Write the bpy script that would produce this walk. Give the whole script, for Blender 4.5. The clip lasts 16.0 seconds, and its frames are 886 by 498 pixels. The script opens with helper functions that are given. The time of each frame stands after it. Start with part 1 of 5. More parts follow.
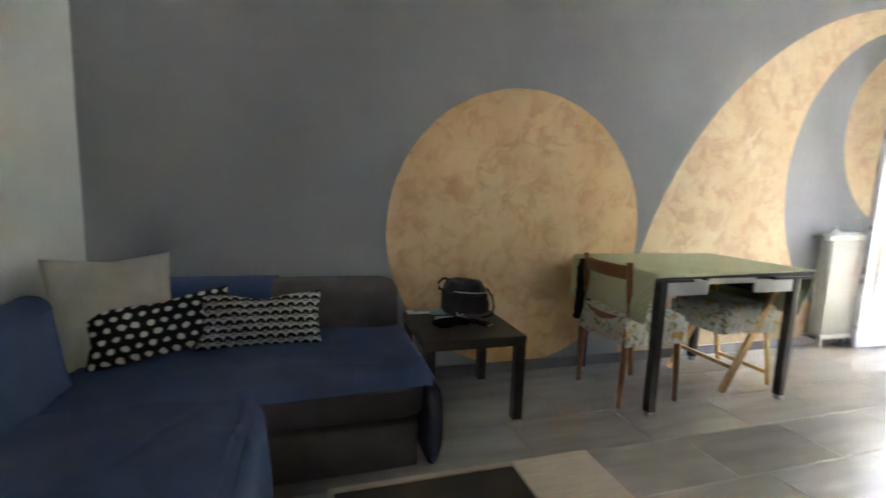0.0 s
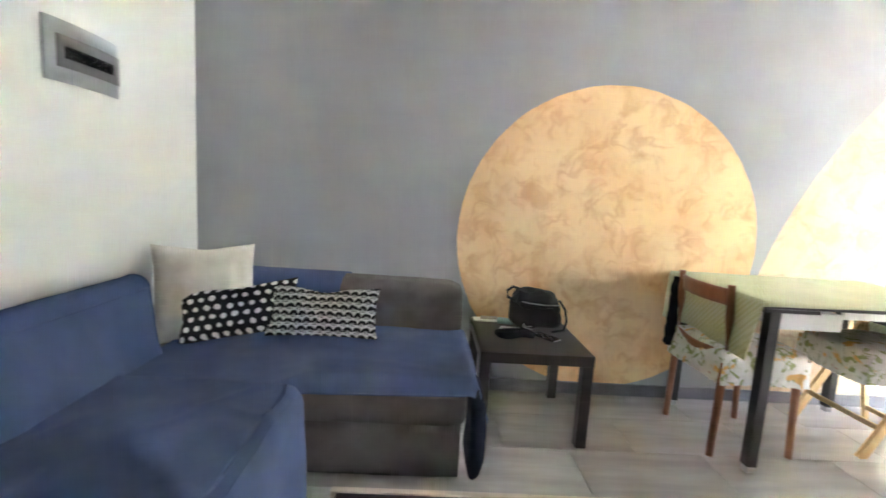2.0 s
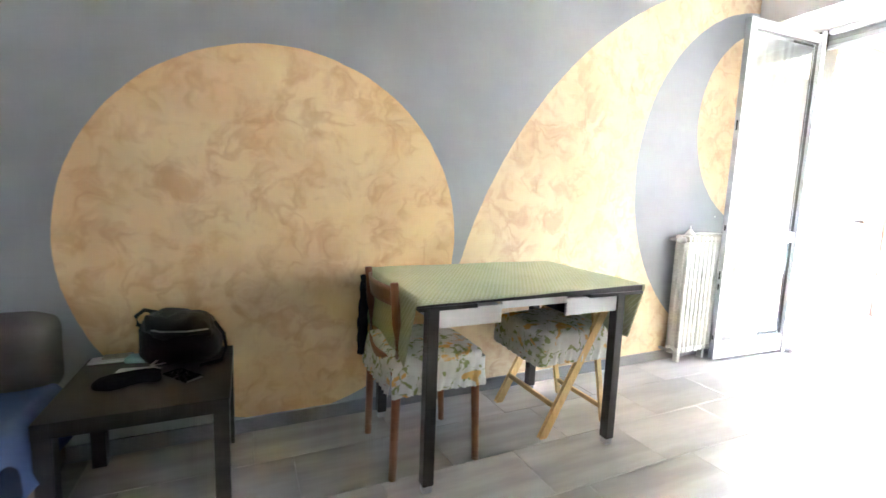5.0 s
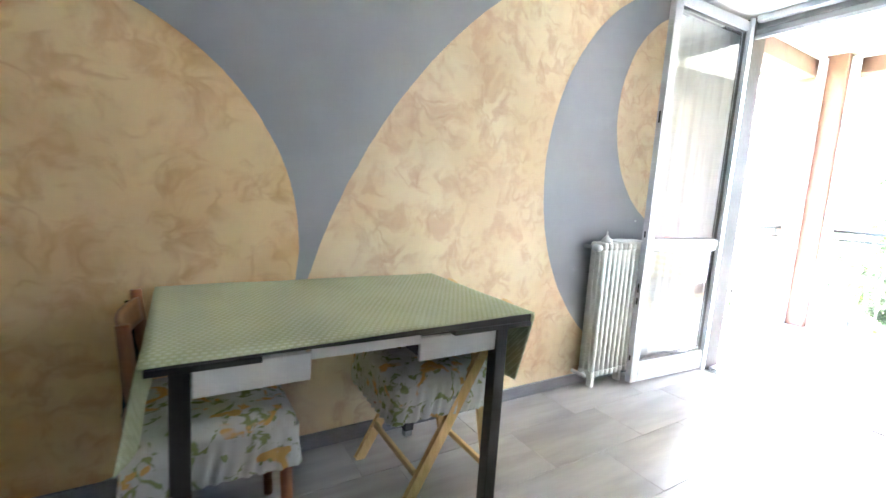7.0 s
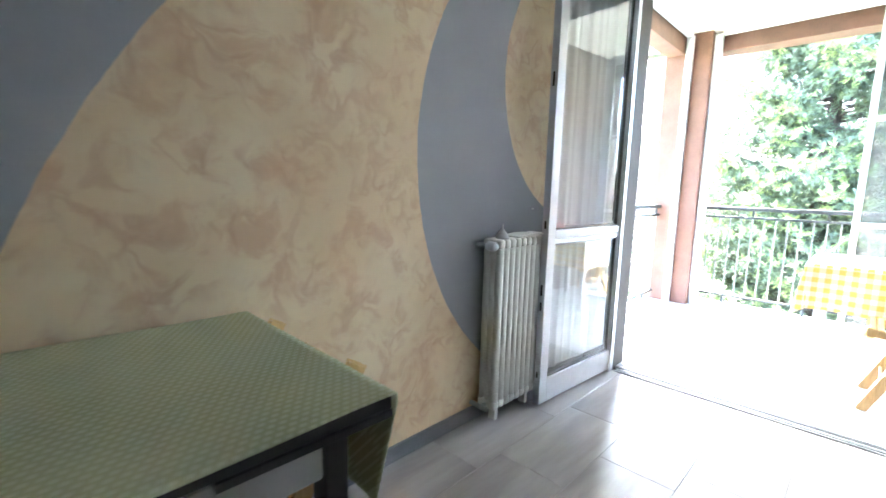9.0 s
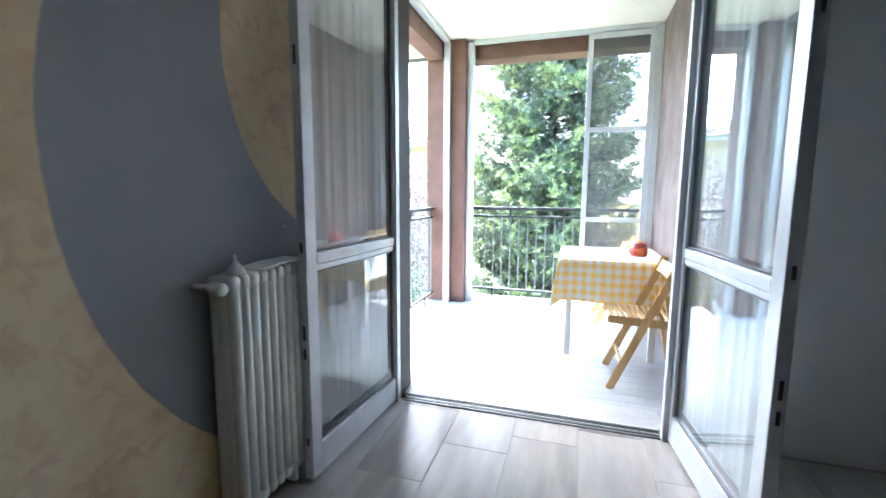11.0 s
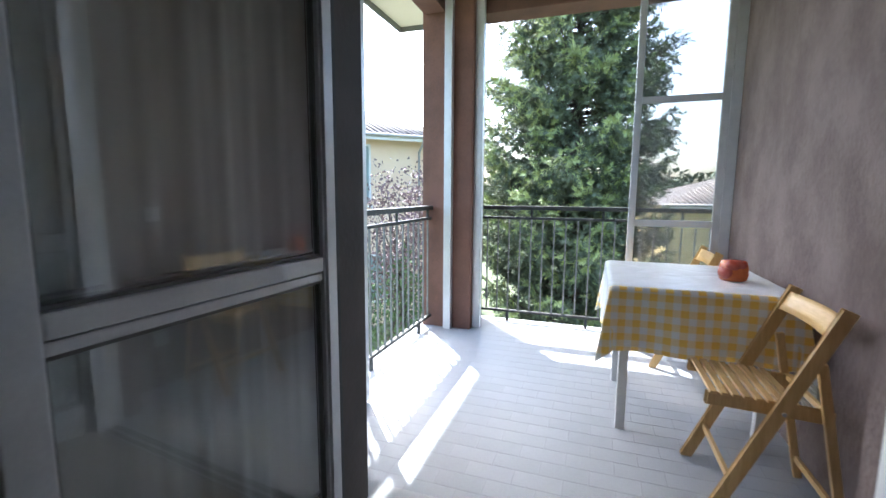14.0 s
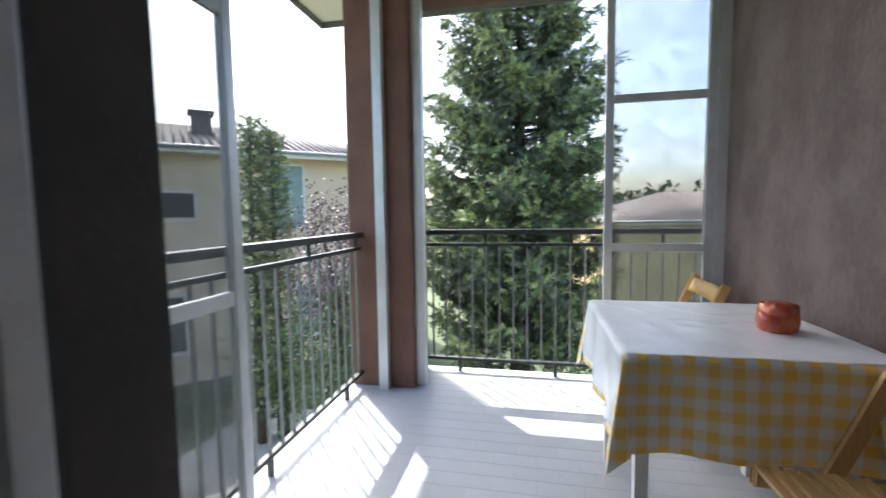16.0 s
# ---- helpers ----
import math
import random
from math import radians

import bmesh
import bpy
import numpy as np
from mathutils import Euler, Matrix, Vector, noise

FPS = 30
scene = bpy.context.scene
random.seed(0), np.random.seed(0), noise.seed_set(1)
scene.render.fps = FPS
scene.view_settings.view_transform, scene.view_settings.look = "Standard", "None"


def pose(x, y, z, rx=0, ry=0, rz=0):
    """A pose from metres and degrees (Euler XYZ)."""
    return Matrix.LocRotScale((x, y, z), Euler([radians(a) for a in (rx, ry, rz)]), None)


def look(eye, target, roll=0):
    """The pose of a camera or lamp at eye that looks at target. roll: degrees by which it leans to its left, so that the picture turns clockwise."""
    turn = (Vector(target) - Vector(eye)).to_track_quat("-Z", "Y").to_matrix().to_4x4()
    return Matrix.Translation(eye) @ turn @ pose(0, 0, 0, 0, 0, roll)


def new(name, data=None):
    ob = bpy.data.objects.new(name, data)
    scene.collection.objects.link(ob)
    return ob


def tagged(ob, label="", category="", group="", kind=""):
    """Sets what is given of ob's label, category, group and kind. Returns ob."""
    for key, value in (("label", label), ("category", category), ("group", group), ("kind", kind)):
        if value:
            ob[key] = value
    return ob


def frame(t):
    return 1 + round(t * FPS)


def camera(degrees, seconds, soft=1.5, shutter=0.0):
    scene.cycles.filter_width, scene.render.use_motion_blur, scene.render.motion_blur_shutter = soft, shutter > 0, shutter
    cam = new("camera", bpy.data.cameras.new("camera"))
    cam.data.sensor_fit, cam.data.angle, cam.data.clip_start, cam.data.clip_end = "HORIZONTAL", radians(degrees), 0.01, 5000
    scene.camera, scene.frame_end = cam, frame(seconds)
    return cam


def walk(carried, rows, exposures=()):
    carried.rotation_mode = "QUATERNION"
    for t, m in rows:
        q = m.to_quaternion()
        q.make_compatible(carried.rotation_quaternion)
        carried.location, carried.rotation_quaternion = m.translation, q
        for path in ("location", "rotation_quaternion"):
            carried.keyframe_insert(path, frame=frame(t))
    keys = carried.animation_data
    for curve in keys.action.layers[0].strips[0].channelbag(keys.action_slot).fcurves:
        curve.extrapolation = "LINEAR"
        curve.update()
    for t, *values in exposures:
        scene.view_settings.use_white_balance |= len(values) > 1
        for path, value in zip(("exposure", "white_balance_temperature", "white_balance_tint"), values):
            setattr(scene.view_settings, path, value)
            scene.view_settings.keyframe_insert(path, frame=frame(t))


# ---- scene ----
cam = camera(91.2, 16.0, shutter=0.5)
PATH = [
    (0, (0.167, 0.282, 1.151), (0.737, 2.182, 0.899), 2.1),
    (0.5, (0.153, 0.334, 1.165), (0.437, 2.295, 0.898), 2.2),
    (1, (0.172, 0.344, 1.176), (0.235, 2.324, 0.895), 2.2),
    (1.5, (0.27, 0.329, 1.174), (0.24, 2.309, 0.898), 3.1),
    (2, (0.413, 0.306, 1.155), (0.477, 2.289, 0.9), 3.5),
    (2.5, (0.536, 0.337, 1.191), (0.832, 2.29, 0.873), 2.1),
    (3, (0.677, 0.411, 1.189), (1.22, 2.318, 0.926), 2.0),
    (3.5, (0.8, 0.478, 1.176), (1.558, 2.317, 0.962), 2.1),
    (3.7, (0.871, 0.478, 1.173), (1.669, 2.297, 0.939), 1.3),
    (5.8, (1.481, 0.76, 1.163), (2.336, 2.551, 0.911), 2.7),
    (6, (1.542, 0.792, 1.173), (2.433, 2.562, 0.904), 2.1),
    (6.5, (1.737, 0.872, 1.161), (2.738, 2.579, 0.871), 2.7),
    (7, (1.903, 0.95, 1.183), (2.942, 2.64, 0.928), 3.7),
    (7.5, (2.034, 1.068, 1.173), (3.177, 2.684, 0.882), 2.8),
    (8, (2.148, 1.208, 1.195), (3.406, 2.745, 0.957), 2.2),
    (8.5, (2.279, 1.304, 1.186), (3.62, 2.754, 0.873), 1.8),
    (9, (2.463, 1.429, 1.177), (3.873, 2.82, 0.903), 1.5),
    (9.5, (2.585, 1.496, 1.191), (4.096, 2.769, 0.885), 1.8),
    (10, (2.712, 1.565, 1.216), (4.402, 2.596, 0.932), 2.0),
    (10.2, (2.766, 1.594, 1.256), (4.541, 2.478, 0.997), 1.9),
    (12.3, (3.402, 1.613, 1.159), (5.33, 2.079, 0.899), 0.3),
    (12.5, (3.482, 1.661, 1.161), (5.404, 2.151, 0.903), 1.5),
    (13, (3.672, 1.704, 1.167), (5.587, 2.22, 0.908), 1.1),
    (13.5, (3.896, 1.756, 1.169), (5.796, 2.311, 0.881), 0.8),
    (14, (4.093, 1.797, 1.169), (5.967, 2.451, 0.916), 0.4),
    (14.5, (4.298, 1.857, 1.181), (6.169, 2.524, 0.948), -0.2),
    (15, (4.493, 1.914, 1.183), (6.385, 2.541, 1.014), -1.4),
    (15.5, (4.684, 1.947, 1.183), (6.579, 2.562, 1.002), -0.8),
    (16, (4.854, 1.975, 1.177), (6.805, 2.39, 1.019), -0.8),
]
EXPOSURES = [
    (0.0, 7.42, 6500, 9), (0.5, 8.27, 6550, 12), (1.0, 8.67, 6500, 13), (1.5, 8.91, 6450, 13), (2.0, 9.01, 6450, 13), (2.5, 9.01, 6450, 13),
    (3.0, 8.67, 6400, 13), (3.5, 8.5, 6350, 12), (6.0, 7.94, 6100, 8), (7.0, 7.39, 5900, 7), (8.0, 6.75, 5800, 6), (9.0, 6.12, 5700, 5),
    (10.0, 5.49, 5450, 4), (12.3, 3.55, 5430, 5), (12.5, 3.35, 5430, 5), (13.5, 3.07, 5670, 6), (14.5, 2.75, 5800, 7), (16.0, 2.25, 6000, 7),
]
walk(cam, [(t, look(eye, target, roll)) for t, eye, target, roll in PATH], EXPOSURES)

# ---- light ----
SUN_DIR = Vector((0.62, 0.53, 1.0)).normalized()
ELEV = math.asin(SUN_DIR.z)
world = bpy.data.worlds.new("world")
scene.world = world
world.use_nodes = True
wn = world.node_tree.nodes
sky = wn.new("ShaderNodeTexSky")
sky.sky_type = "NISHITA"
sky.sun_disc = False
sky.sun_elevation = ELEV
sky.sun_rotation = math.atan2(SUN_DIR.x, SUN_DIR.y)
sky.air_density = 1.0
sky.dust_density = 4.0
wn["Background"].inputs["Strength"].default_value = 0.15
world.node_tree.links.new(sky.outputs["Color"], wn["Background"].inputs["Color"])
sun = new("sun", bpy.data.lights.new("sun", "SUN"))
sun.data.energy = 2.6
sun.data.angle = radians(0.6)
sun.data.color = (1.0, 0.95, 0.87)
sun.rotation_euler = (-SUN_DIR).to_track_quat("-Z", "Y").to_euler()


# ---- materials ----
def nodes_of(name):
    m = bpy.data.materials.new(name)
    m.use_nodes = True
    return m, m.node_tree.nodes, m.node_tree.links


def mixed(n, l, fac, a, b, blend="MIX"):
    mx = n.new("ShaderNodeMix")
    mx.data_type, mx.blend_type = "RGBA", blend
    for key, v in ((0, fac), (6, a), (7, b)):
        if isinstance(v, (int, float)):
            mx.inputs[key].default_value = v
        elif isinstance(v, tuple):
            mx.inputs[key].default_value = (*v, 1)
        else:
            l.new(v, mx.inputs[key])
    return mx.outputs[2]


def calc(n, l, op, a, b=0.0, c=0.0):
    m = n.new("ShaderNodeMath")
    m.operation = op
    for i, v in enumerate((a, b, c)):
        if isinstance(v, (int, float)):
            m.inputs[i].default_value = v
        else:
            l.new(v, m.inputs[i])
    return m.outputs[0]


def noise_at(n, l, vec, scale, detail=5.0, rough=0.55, distort=0.0):
    t = n.new("ShaderNodeTexNoise")
    t.inputs["Scale"].default_value, t.inputs["Detail"].default_value = scale, detail
    t.inputs["Roughness"].default_value, t.inputs["Distortion"].default_value = rough, distort
    l.new(vec, t.inputs["Vector"])
    return t.outputs["Fac"]


def stepped(n, l, v, lo, hi):
    r = n.new("ShaderNodeMapRange")
    r.interpolation_type = "SMOOTHSTEP"
    r.inputs[1].default_value, r.inputs[2].default_value = lo, hi
    l.new(v, r.inputs[0])
    return r.outputs[0]


def coords(n, l, stretch=(1, 1, 1), source="Object"):
    tc = n.new("ShaderNodeTexCoord")
    mp = n.new("ShaderNodeMapping")
    mp.inputs["Scale"].default_value = stretch
    l.new(tc.outputs[source], mp.inputs["Vector"])
    return mp.outputs["Vector"]


def bumped(n, l, p, height, strength, dist=0.01):
    b = n.new("ShaderNodeBump")
    b.inputs["Strength"].default_value, b.inputs["Distance"].default_value = strength, dist
    l.new(height, b.inputs["Height"])
    l.new(b.outputs["Normal"], p.inputs["Normal"])


def mat(name, c1, c2, scale=6.0, rough=0.6, bump=0.15, fine=80.0, metal=0.0, stretch=(1, 1, 1), random_tone=0.0, sheen=0.0, island=0.0, rough_var=0.12, coat=0.0, spec=0.5):
    """A surface with tone variation at two scales and fine relief."""
    m, n, l = nodes_of(name)
    p = n["Principled BSDF"]
    v = coords(n, l, stretch)
    big = noise_at(n, l, v, scale, 6)
    small = noise_at(n, l, v, fine, 4)
    f = stepped(n, l, calc(n, l, "ADD", calc(n, l, "MULTIPLY", big, 0.7), calc(n, l, "MULTIPLY", small, 0.3)), 0.33, 0.67)
    col = mixed(n, l, f, c1, c2)
    if random_tone:
        oi = n.new("ShaderNodeObjectInfo")
        k = calc(n, l, "ADD", calc(n, l, "MULTIPLY", oi.outputs["Random"], random_tone), 1 - random_tone / 2)
        col = mixed(n, l, 1.0, col, k, "MULTIPLY")
    if island:
        ge = n.new("ShaderNodeNewGeometry")
        k = calc(n, l, "ADD", calc(n, l, "MULTIPLY", ge.outputs["Random Per Island"], island), 1 - island / 2)
        col = mixed(n, l, 1.0, col, k, "MULTIPLY")
    l.new(col, p.inputs["Base Color"])
    l.new(calc(n, l, "ADD", calc(n, l, "MULTIPLY", small, rough_var * 2), rough - rough_var), p.inputs["Roughness"])
    p.inputs["Metallic"].default_value = metal
    p.inputs["Sheen Weight"].default_value = sheen
    p.inputs["Coat Weight"].default_value = coat
    p.inputs["Specular IOR Level"].default_value = spec
    if bump:
        bumped(n, l, p, small, bump)
    return m


def wood(name, c1, c2, axis=0, rough=0.42):
    m, n, l = nodes_of(name)
    p = n["Principled BSDF"]
    st = [9.0, 9.0, 9.0]
    st[axis] = 0.9
    v = coords(n, l, tuple(st))
    grain = noise_at(n, l, v, 5.0, 8, 0.65, 0.6)
    fine = noise_at(n, l, v, 22.0, 4)
    f = stepped(n, l, calc(n, l, "ADD", calc(n, l, "MULTIPLY", grain, 0.65), calc(n, l, "MULTIPLY", fine, 0.35)), 0.34, 0.66)
    oi = n.new("ShaderNodeObjectInfo")
    k = calc(n, l, "ADD", calc(n, l, "MULTIPLY", oi.outputs["Random"], 0.22), 0.89)
    l.new(mixed(n, l, 1.0, mixed(n, l, f, c1, c2), k, "MULTIPLY"), p.inputs["Base Color"])
    p.inputs["Roughness"].default_value = rough
    bumped(n, l, p, fine, 0.12, 0.004)
    return m


def mural_material():
    """Grey paint with golden stucco discs and a crescent, brushed on in clouds."""
    m, n, l = nodes_of("mural_paint")
    p = n["Principled BSDF"]
    tc = n.new("ShaderNodeTexCoord")
    sx = n.new("ShaderNodeSeparateXYZ")
    l.new(tc.outputs["Object"], sx.inputs[0])
    wob = calc(n, l, "MULTIPLY", calc(n, l, "SUBTRACT", noise_at(n, l, tc.outputs["Object"], 9.0, 3), 0.5), 0.012)

    def disc(cx, cz, r):
        dx, dz = calc(n, l, "SUBTRACT", sx.outputs[0], cx), calc(n, l, "SUBTRACT", sx.outputs[2], cz)
        d = calc(n, l, "SQRT", calc(n, l, "ADD", calc(n, l, "MULTIPLY", dx, dx), calc(n, l, "MULTIPLY", dz, dz)))
        return calc(n, l, "LESS_THAN", calc(n, l, "ADD", d, wob), r)

    crescent = calc(n, l, "MULTIPLY", disc(5.06, -0.03, 2.811), calc(n, l, "SUBTRACT", 1.0, disc(4.9586, 1.333, 1.2788)))
    gold = calc(n, l, "MAXIMUM", calc(n, l, "MAXIMUM", disc(1.45, 0.9285, 0.88), crescent), disc(4.981, 1.748, 0.7306))
    v = tc.outputs["Object"]
    # trowel strokes: a grid bent by slow noise, so that the ridges curl
    bend, add = n.new("ShaderNodeTexNoise"), n.new("ShaderNodeVectorMath")
    bend.inputs["Scale"].default_value, bend.inputs["Detail"].default_value = 5.0, 2.0
    l.new(v, bend.inputs["Vector"])
    add.operation = "MULTIPLY_ADD"
    l.new(bend.outputs["Color"], add.inputs[0])
    add.inputs[1].default_value = (0.24, 0.24, 0.24)
    l.new(v, add.inputs[2])
    w = add.outputs[0]
    clouds = noise_at(n, l, v, 2.6, 4, 0.55, 0.4)
    blots = noise_at(n, l, w, 6.5, 4, 0.6, 0.3)
    curl = calc(n, l, "ABSOLUTE", calc(n, l, "SUBTRACT", noise_at(n, l, w, 7.5, 2, 0.45, 0.2), 0.5))
    strokes = calc(n, l, "MULTIPLY", stepped(n, l, curl, 0.085, 0.004), stepped(n, l, noise_at(n, l, v, 5.0, 3), 0.42, 0.62))
    fine = noise_at(n, l, v, 60.0, 4)
    g1 = mixed(n, l, stepped(n, l, clouds, 0.34, 0.66), (0.80, 0.665, 0.455), (0.74, 0.575, 0.37))
    g2 = mixed(n, l, calc(n, l, "MULTIPLY", stepped(n, l, blots, 0.47, 0.68), 0.66), g1, (0.625, 0.405, 0.265))
    g3 = mixed(n, l, calc(n, l, "MULTIPLY", strokes, 0.42), g2, (0.56, 0.335, 0.22))
    # the round disc's warmer tint, brightened in colour to offset the room's light falloff
    g3 = mixed(n, l, disc(1.45, 0.9285, 0.88), g3, mixed(n, l, 1.0, g3, (1.06, 0.945, 0.76), "MULTIPLY"))
    grey = mixed(n, l, stepped(n, l, noise_at(n, l, v, 2.0, 6), 0.3, 0.7), (0.345, 0.35, 0.362), (0.38, 0.383, 0.392))
    l.new(mixed(n, l, gold, grey, g3), p.inputs["Base Color"])
    p.inputs["Specular IOR Level"].default_value = 0.02
    l.new(calc(n, l, "SUBTRACT", 0.62, calc(n, l, "MULTIPLY", gold, 0.12)), p.inputs["Roughness"])
    bumped(n, l, p, calc(n, l, "ADD", fine, calc(n, l, "MULTIPLY", blots, gold)), 0.10, 0.006)
    return m


def tile_material():
    """Stoneware with soft clouds drawn out along the tile."""
    m, n, l = nodes_of("grey_floor_tile")
    p = n["Principled BSDF"]
    oi = n.new("ShaderNodeObjectInfo")
    tc, mp = n.new("ShaderNodeTexCoord"), n.new("ShaderNodeMapping")
    mp.inputs["Scale"].default_value = (0.8, 4.6, 1)
    off = n.new("ShaderNodeCombineXYZ")
    l.new(calc(n, l, "MULTIPLY", oi.outputs["Random"], 37.0), off.inputs[0])
    l.new(calc(n, l, "MULTIPLY", oi.outputs["Random"], 91.0), off.inputs[1])
    l.new(off.outputs[0], mp.inputs["Location"])
    l.new(tc.outputs["Object"], mp.inputs["Vector"])
    v = mp.outputs["Vector"]
    soft = noise_at(n, l, v, 1.1, 1, 0.4, 0.0)
    veil = noise_at(n, l, v, 3.2, 3, 0.5)
    grain = noise_at(n, l, tc.outputs["Object"], 180.0, 2)
    f = stepped(n, l, calc(n, l, "ADD", calc(n, l, "MULTIPLY", soft, 0.5), calc(n, l, "MULTIPLY", veil, 0.5)), 0.28, 0.72)
    col = mixed(n, l, f, (0.275, 0.249, 0.228), (0.43, 0.396, 0.366))
    p.inputs["Specular IOR Level"].default_value = 0.4
    k = calc(n, l, "ADD", calc(n, l, "MULTIPLY", oi.outputs["Random"], 0.14), 0.93)
    l.new(mixed(n, l, 1.0, col, k, "MULTIPLY"), p.inputs["Base Color"])
    l.new(calc(n, l, "ADD", calc(n, l, "MULTIPLY", veil, 0.12), 0.25), p.inputs["Roughness"])
    bumped(n, l, p, grain, 0.02, 0.002)
    return m


def glass_material(name, clear, rough=0.01):
    m, n, l = nodes_of(name)
    n.remove(n["Principled BSDF"])
    tr, gl, mx = n.new("ShaderNodeBsdfTransparent"), n.new("ShaderNodeBsdfGlossy"), n.new("ShaderNodeMixShader")
    tr.inputs["Color"].default_value = (*clear, 1)
    gl.inputs["Roughness"].default_value = rough
    gl.inputs["Color"].default_value = (0.95, 0.97, 1.0, 1)
    lw = n.new("ShaderNodeLayerWeight")
    lw.inputs["Blend"].default_value = 0.5
    gloss = calc(n, l, "ADD", calc(n, l, "MULTIPLY", calc(n, l, "POWER", lw.outputs["Facing"], 4.0), 0.8), 0.08)
    base = tr.outputs[0]
    l.new(gloss, mx.inputs[0])
    l.new(base, mx.inputs[1])
    l.new(gl.outputs[0], mx.inputs[2])
    l.new(mx.outputs[0], n["Material Output"].inputs["Surface"])
    return m


def net_material():
    """A fine dusty mesh that dims what lies behind it."""
    m, n, l = nodes_of("dusty_net")
    n.remove(n["Principled BSDF"])
    tr, df, mx = n.new("ShaderNodeBsdfTransparent"), n.new("ShaderNodeBsdfDiffuse"), n.new("ShaderNodeMixShader")
    v = coords(n, l, (1, 1, 1))
    blot = stepped(n, l, noise_at(n, l, v, 6.0, 6, 0.6, 1.2), 0.3, 0.7)
    l.new(mixed(n, l, blot, (0.64, 0.645, 0.65), (0.73, 0.735, 0.74)), tr.inputs["Color"])
    df.inputs["Color"].default_value = (0.46, 0.46, 0.46, 1)
    mx.inputs[0].default_value = 0.20
    l.new(tr.outputs[0], mx.inputs[1])
    l.new(df.outputs[0], mx.inputs[2])
    l.new(mx.outputs[0], n["Material Output"].inputs["Surface"])
    return m


def film_material():
    m, n, l = nodes_of("sky_glare_film")
    p = n["Principled BSDF"]
    # bluish white at high alpha stands in for sky glare on the film
    p.inputs["Base Color"].default_value = (0.88, 0.91, 0.94, 1)
    p.inputs["Roughness"].default_value = 0.22
    l.new(calc(n, l, "ADD", calc(n, l, "MULTIPLY", noise_at(n, l, coords(n, l), 9.0, 5), 0.25), 0.74), p.inputs["Alpha"])
    bumped(n, l, p, noise_at(n, l, coords(n, l, (1, 2.5, 1)), 14.0, 4, 0.5, 1.0), 0.25, 0.01)
    return m


def sheer_material(name, tone, open_weave, close_weave):
    m, n, l = nodes_of(name)
    n.remove(n["Principled BSDF"])
    tr, df, tl = n.new("ShaderNodeBsdfTransparent"), n.new("ShaderNodeBsdfDiffuse"), n.new("ShaderNodeBsdfTranslucent")
    weave = noise_at(n, l, coords(n, l, (1, 1, 0.5)), 260.0, 2)
    for b in (df, tl):
        b.inputs["Color"].default_value = (*tone, 1)
    a, b = n.new("ShaderNodeMixShader"), n.new("ShaderNodeMixShader")
    a.inputs[0].default_value = 0.45
    l.new(df.outputs[0], a.inputs[1])
    l.new(tl.outputs[0], a.inputs[2])
    l.new(calc(n, l, "ADD", calc(n, l, "MULTIPLY", weave, close_weave - open_weave), open_weave), b.inputs[0])
    l.new(tr.outputs[0], b.inputs[1])
    l.new(a.outputs[0], b.inputs[2])
    l.new(b.outputs[0], n["Material Output"].inputs["Surface"])
    return m


def pattern_material(name, build, rough=0.85, bump=0.25, fine=260.0, thin=0.0):
    """A fabric whose colour is made by build(n, l, x, y, z) in the object's own metres."""
    m, n, l = nodes_of(name)
    p = n["Principled BSDF"]
    tc, sx = n.new("ShaderNodeTexCoord"), n.new("ShaderNodeSeparateXYZ")
    l.new(tc.outputs["Object"], sx.inputs[0])
    col = build(n, l, sx.outputs[0], sx.outputs[1], sx.outputs[2], tc.outputs["Object"])
    l.new(col, p.inputs["Base Color"])
    p.inputs["Roughness"].default_value = rough
    p.inputs["Specular IOR Level"].default_value = 0.15
    bumped(n, l, p, noise_at(n, l, tc.outputs["Object"], fine, 3), bump, 0.004)
    if thin:
        tl, mx = n.new("ShaderNodeBsdfTranslucent"), n.new("ShaderNodeMixShader")
        l.new(col, tl.inputs["Color"])
        mx.inputs[0].default_value = thin
        l.new(p.outputs[0], mx.inputs[1])
        l.new(tl.outputs[0], mx.inputs[2])
        l.new(mx.outputs[0], n["Material Output"].inputs["Surface"])
    return m


def dots(n, l, x, y, z, v):
    row = calc(n, l, "FLOOR", calc(n, l, "MULTIPLY", z, 25.0))
    sh = calc(n, l, "MULTIPLY", calc(n, l, "MODULO", calc(n, l, "ABSOLUTE", row), 2.0), 0.5)
    jit = calc(n, l, "MULTIPLY", calc(n, l, "SUBTRACT", noise_at(n, l, v, 30.0, 2), 0.5), 0.5)
    fx = calc(n, l, "SUBTRACT", calc(n, l, "FRACT", calc(n, l, "ADD", calc(n, l, "MULTIPLY", x, 21.0), sh)), 0.5)
    fz = calc(n, l, "SUBTRACT", calc(n, l, "FRACT", calc(n, l, "MULTIPLY", z, 25.0)), 0.5)
    d = calc(n, l, "SQRT", calc(n, l, "ADD", calc(n, l, "MULTIPLY", fx, fx), calc(n, l, "MULTIPLY", fz, fz)))
    return mixed(n, l, stepped(n, l, calc(n, l, "ADD", d, jit), 0.30, 0.24), (0.012, 0.012, 0.014), (0.72, 0.70, 0.66))


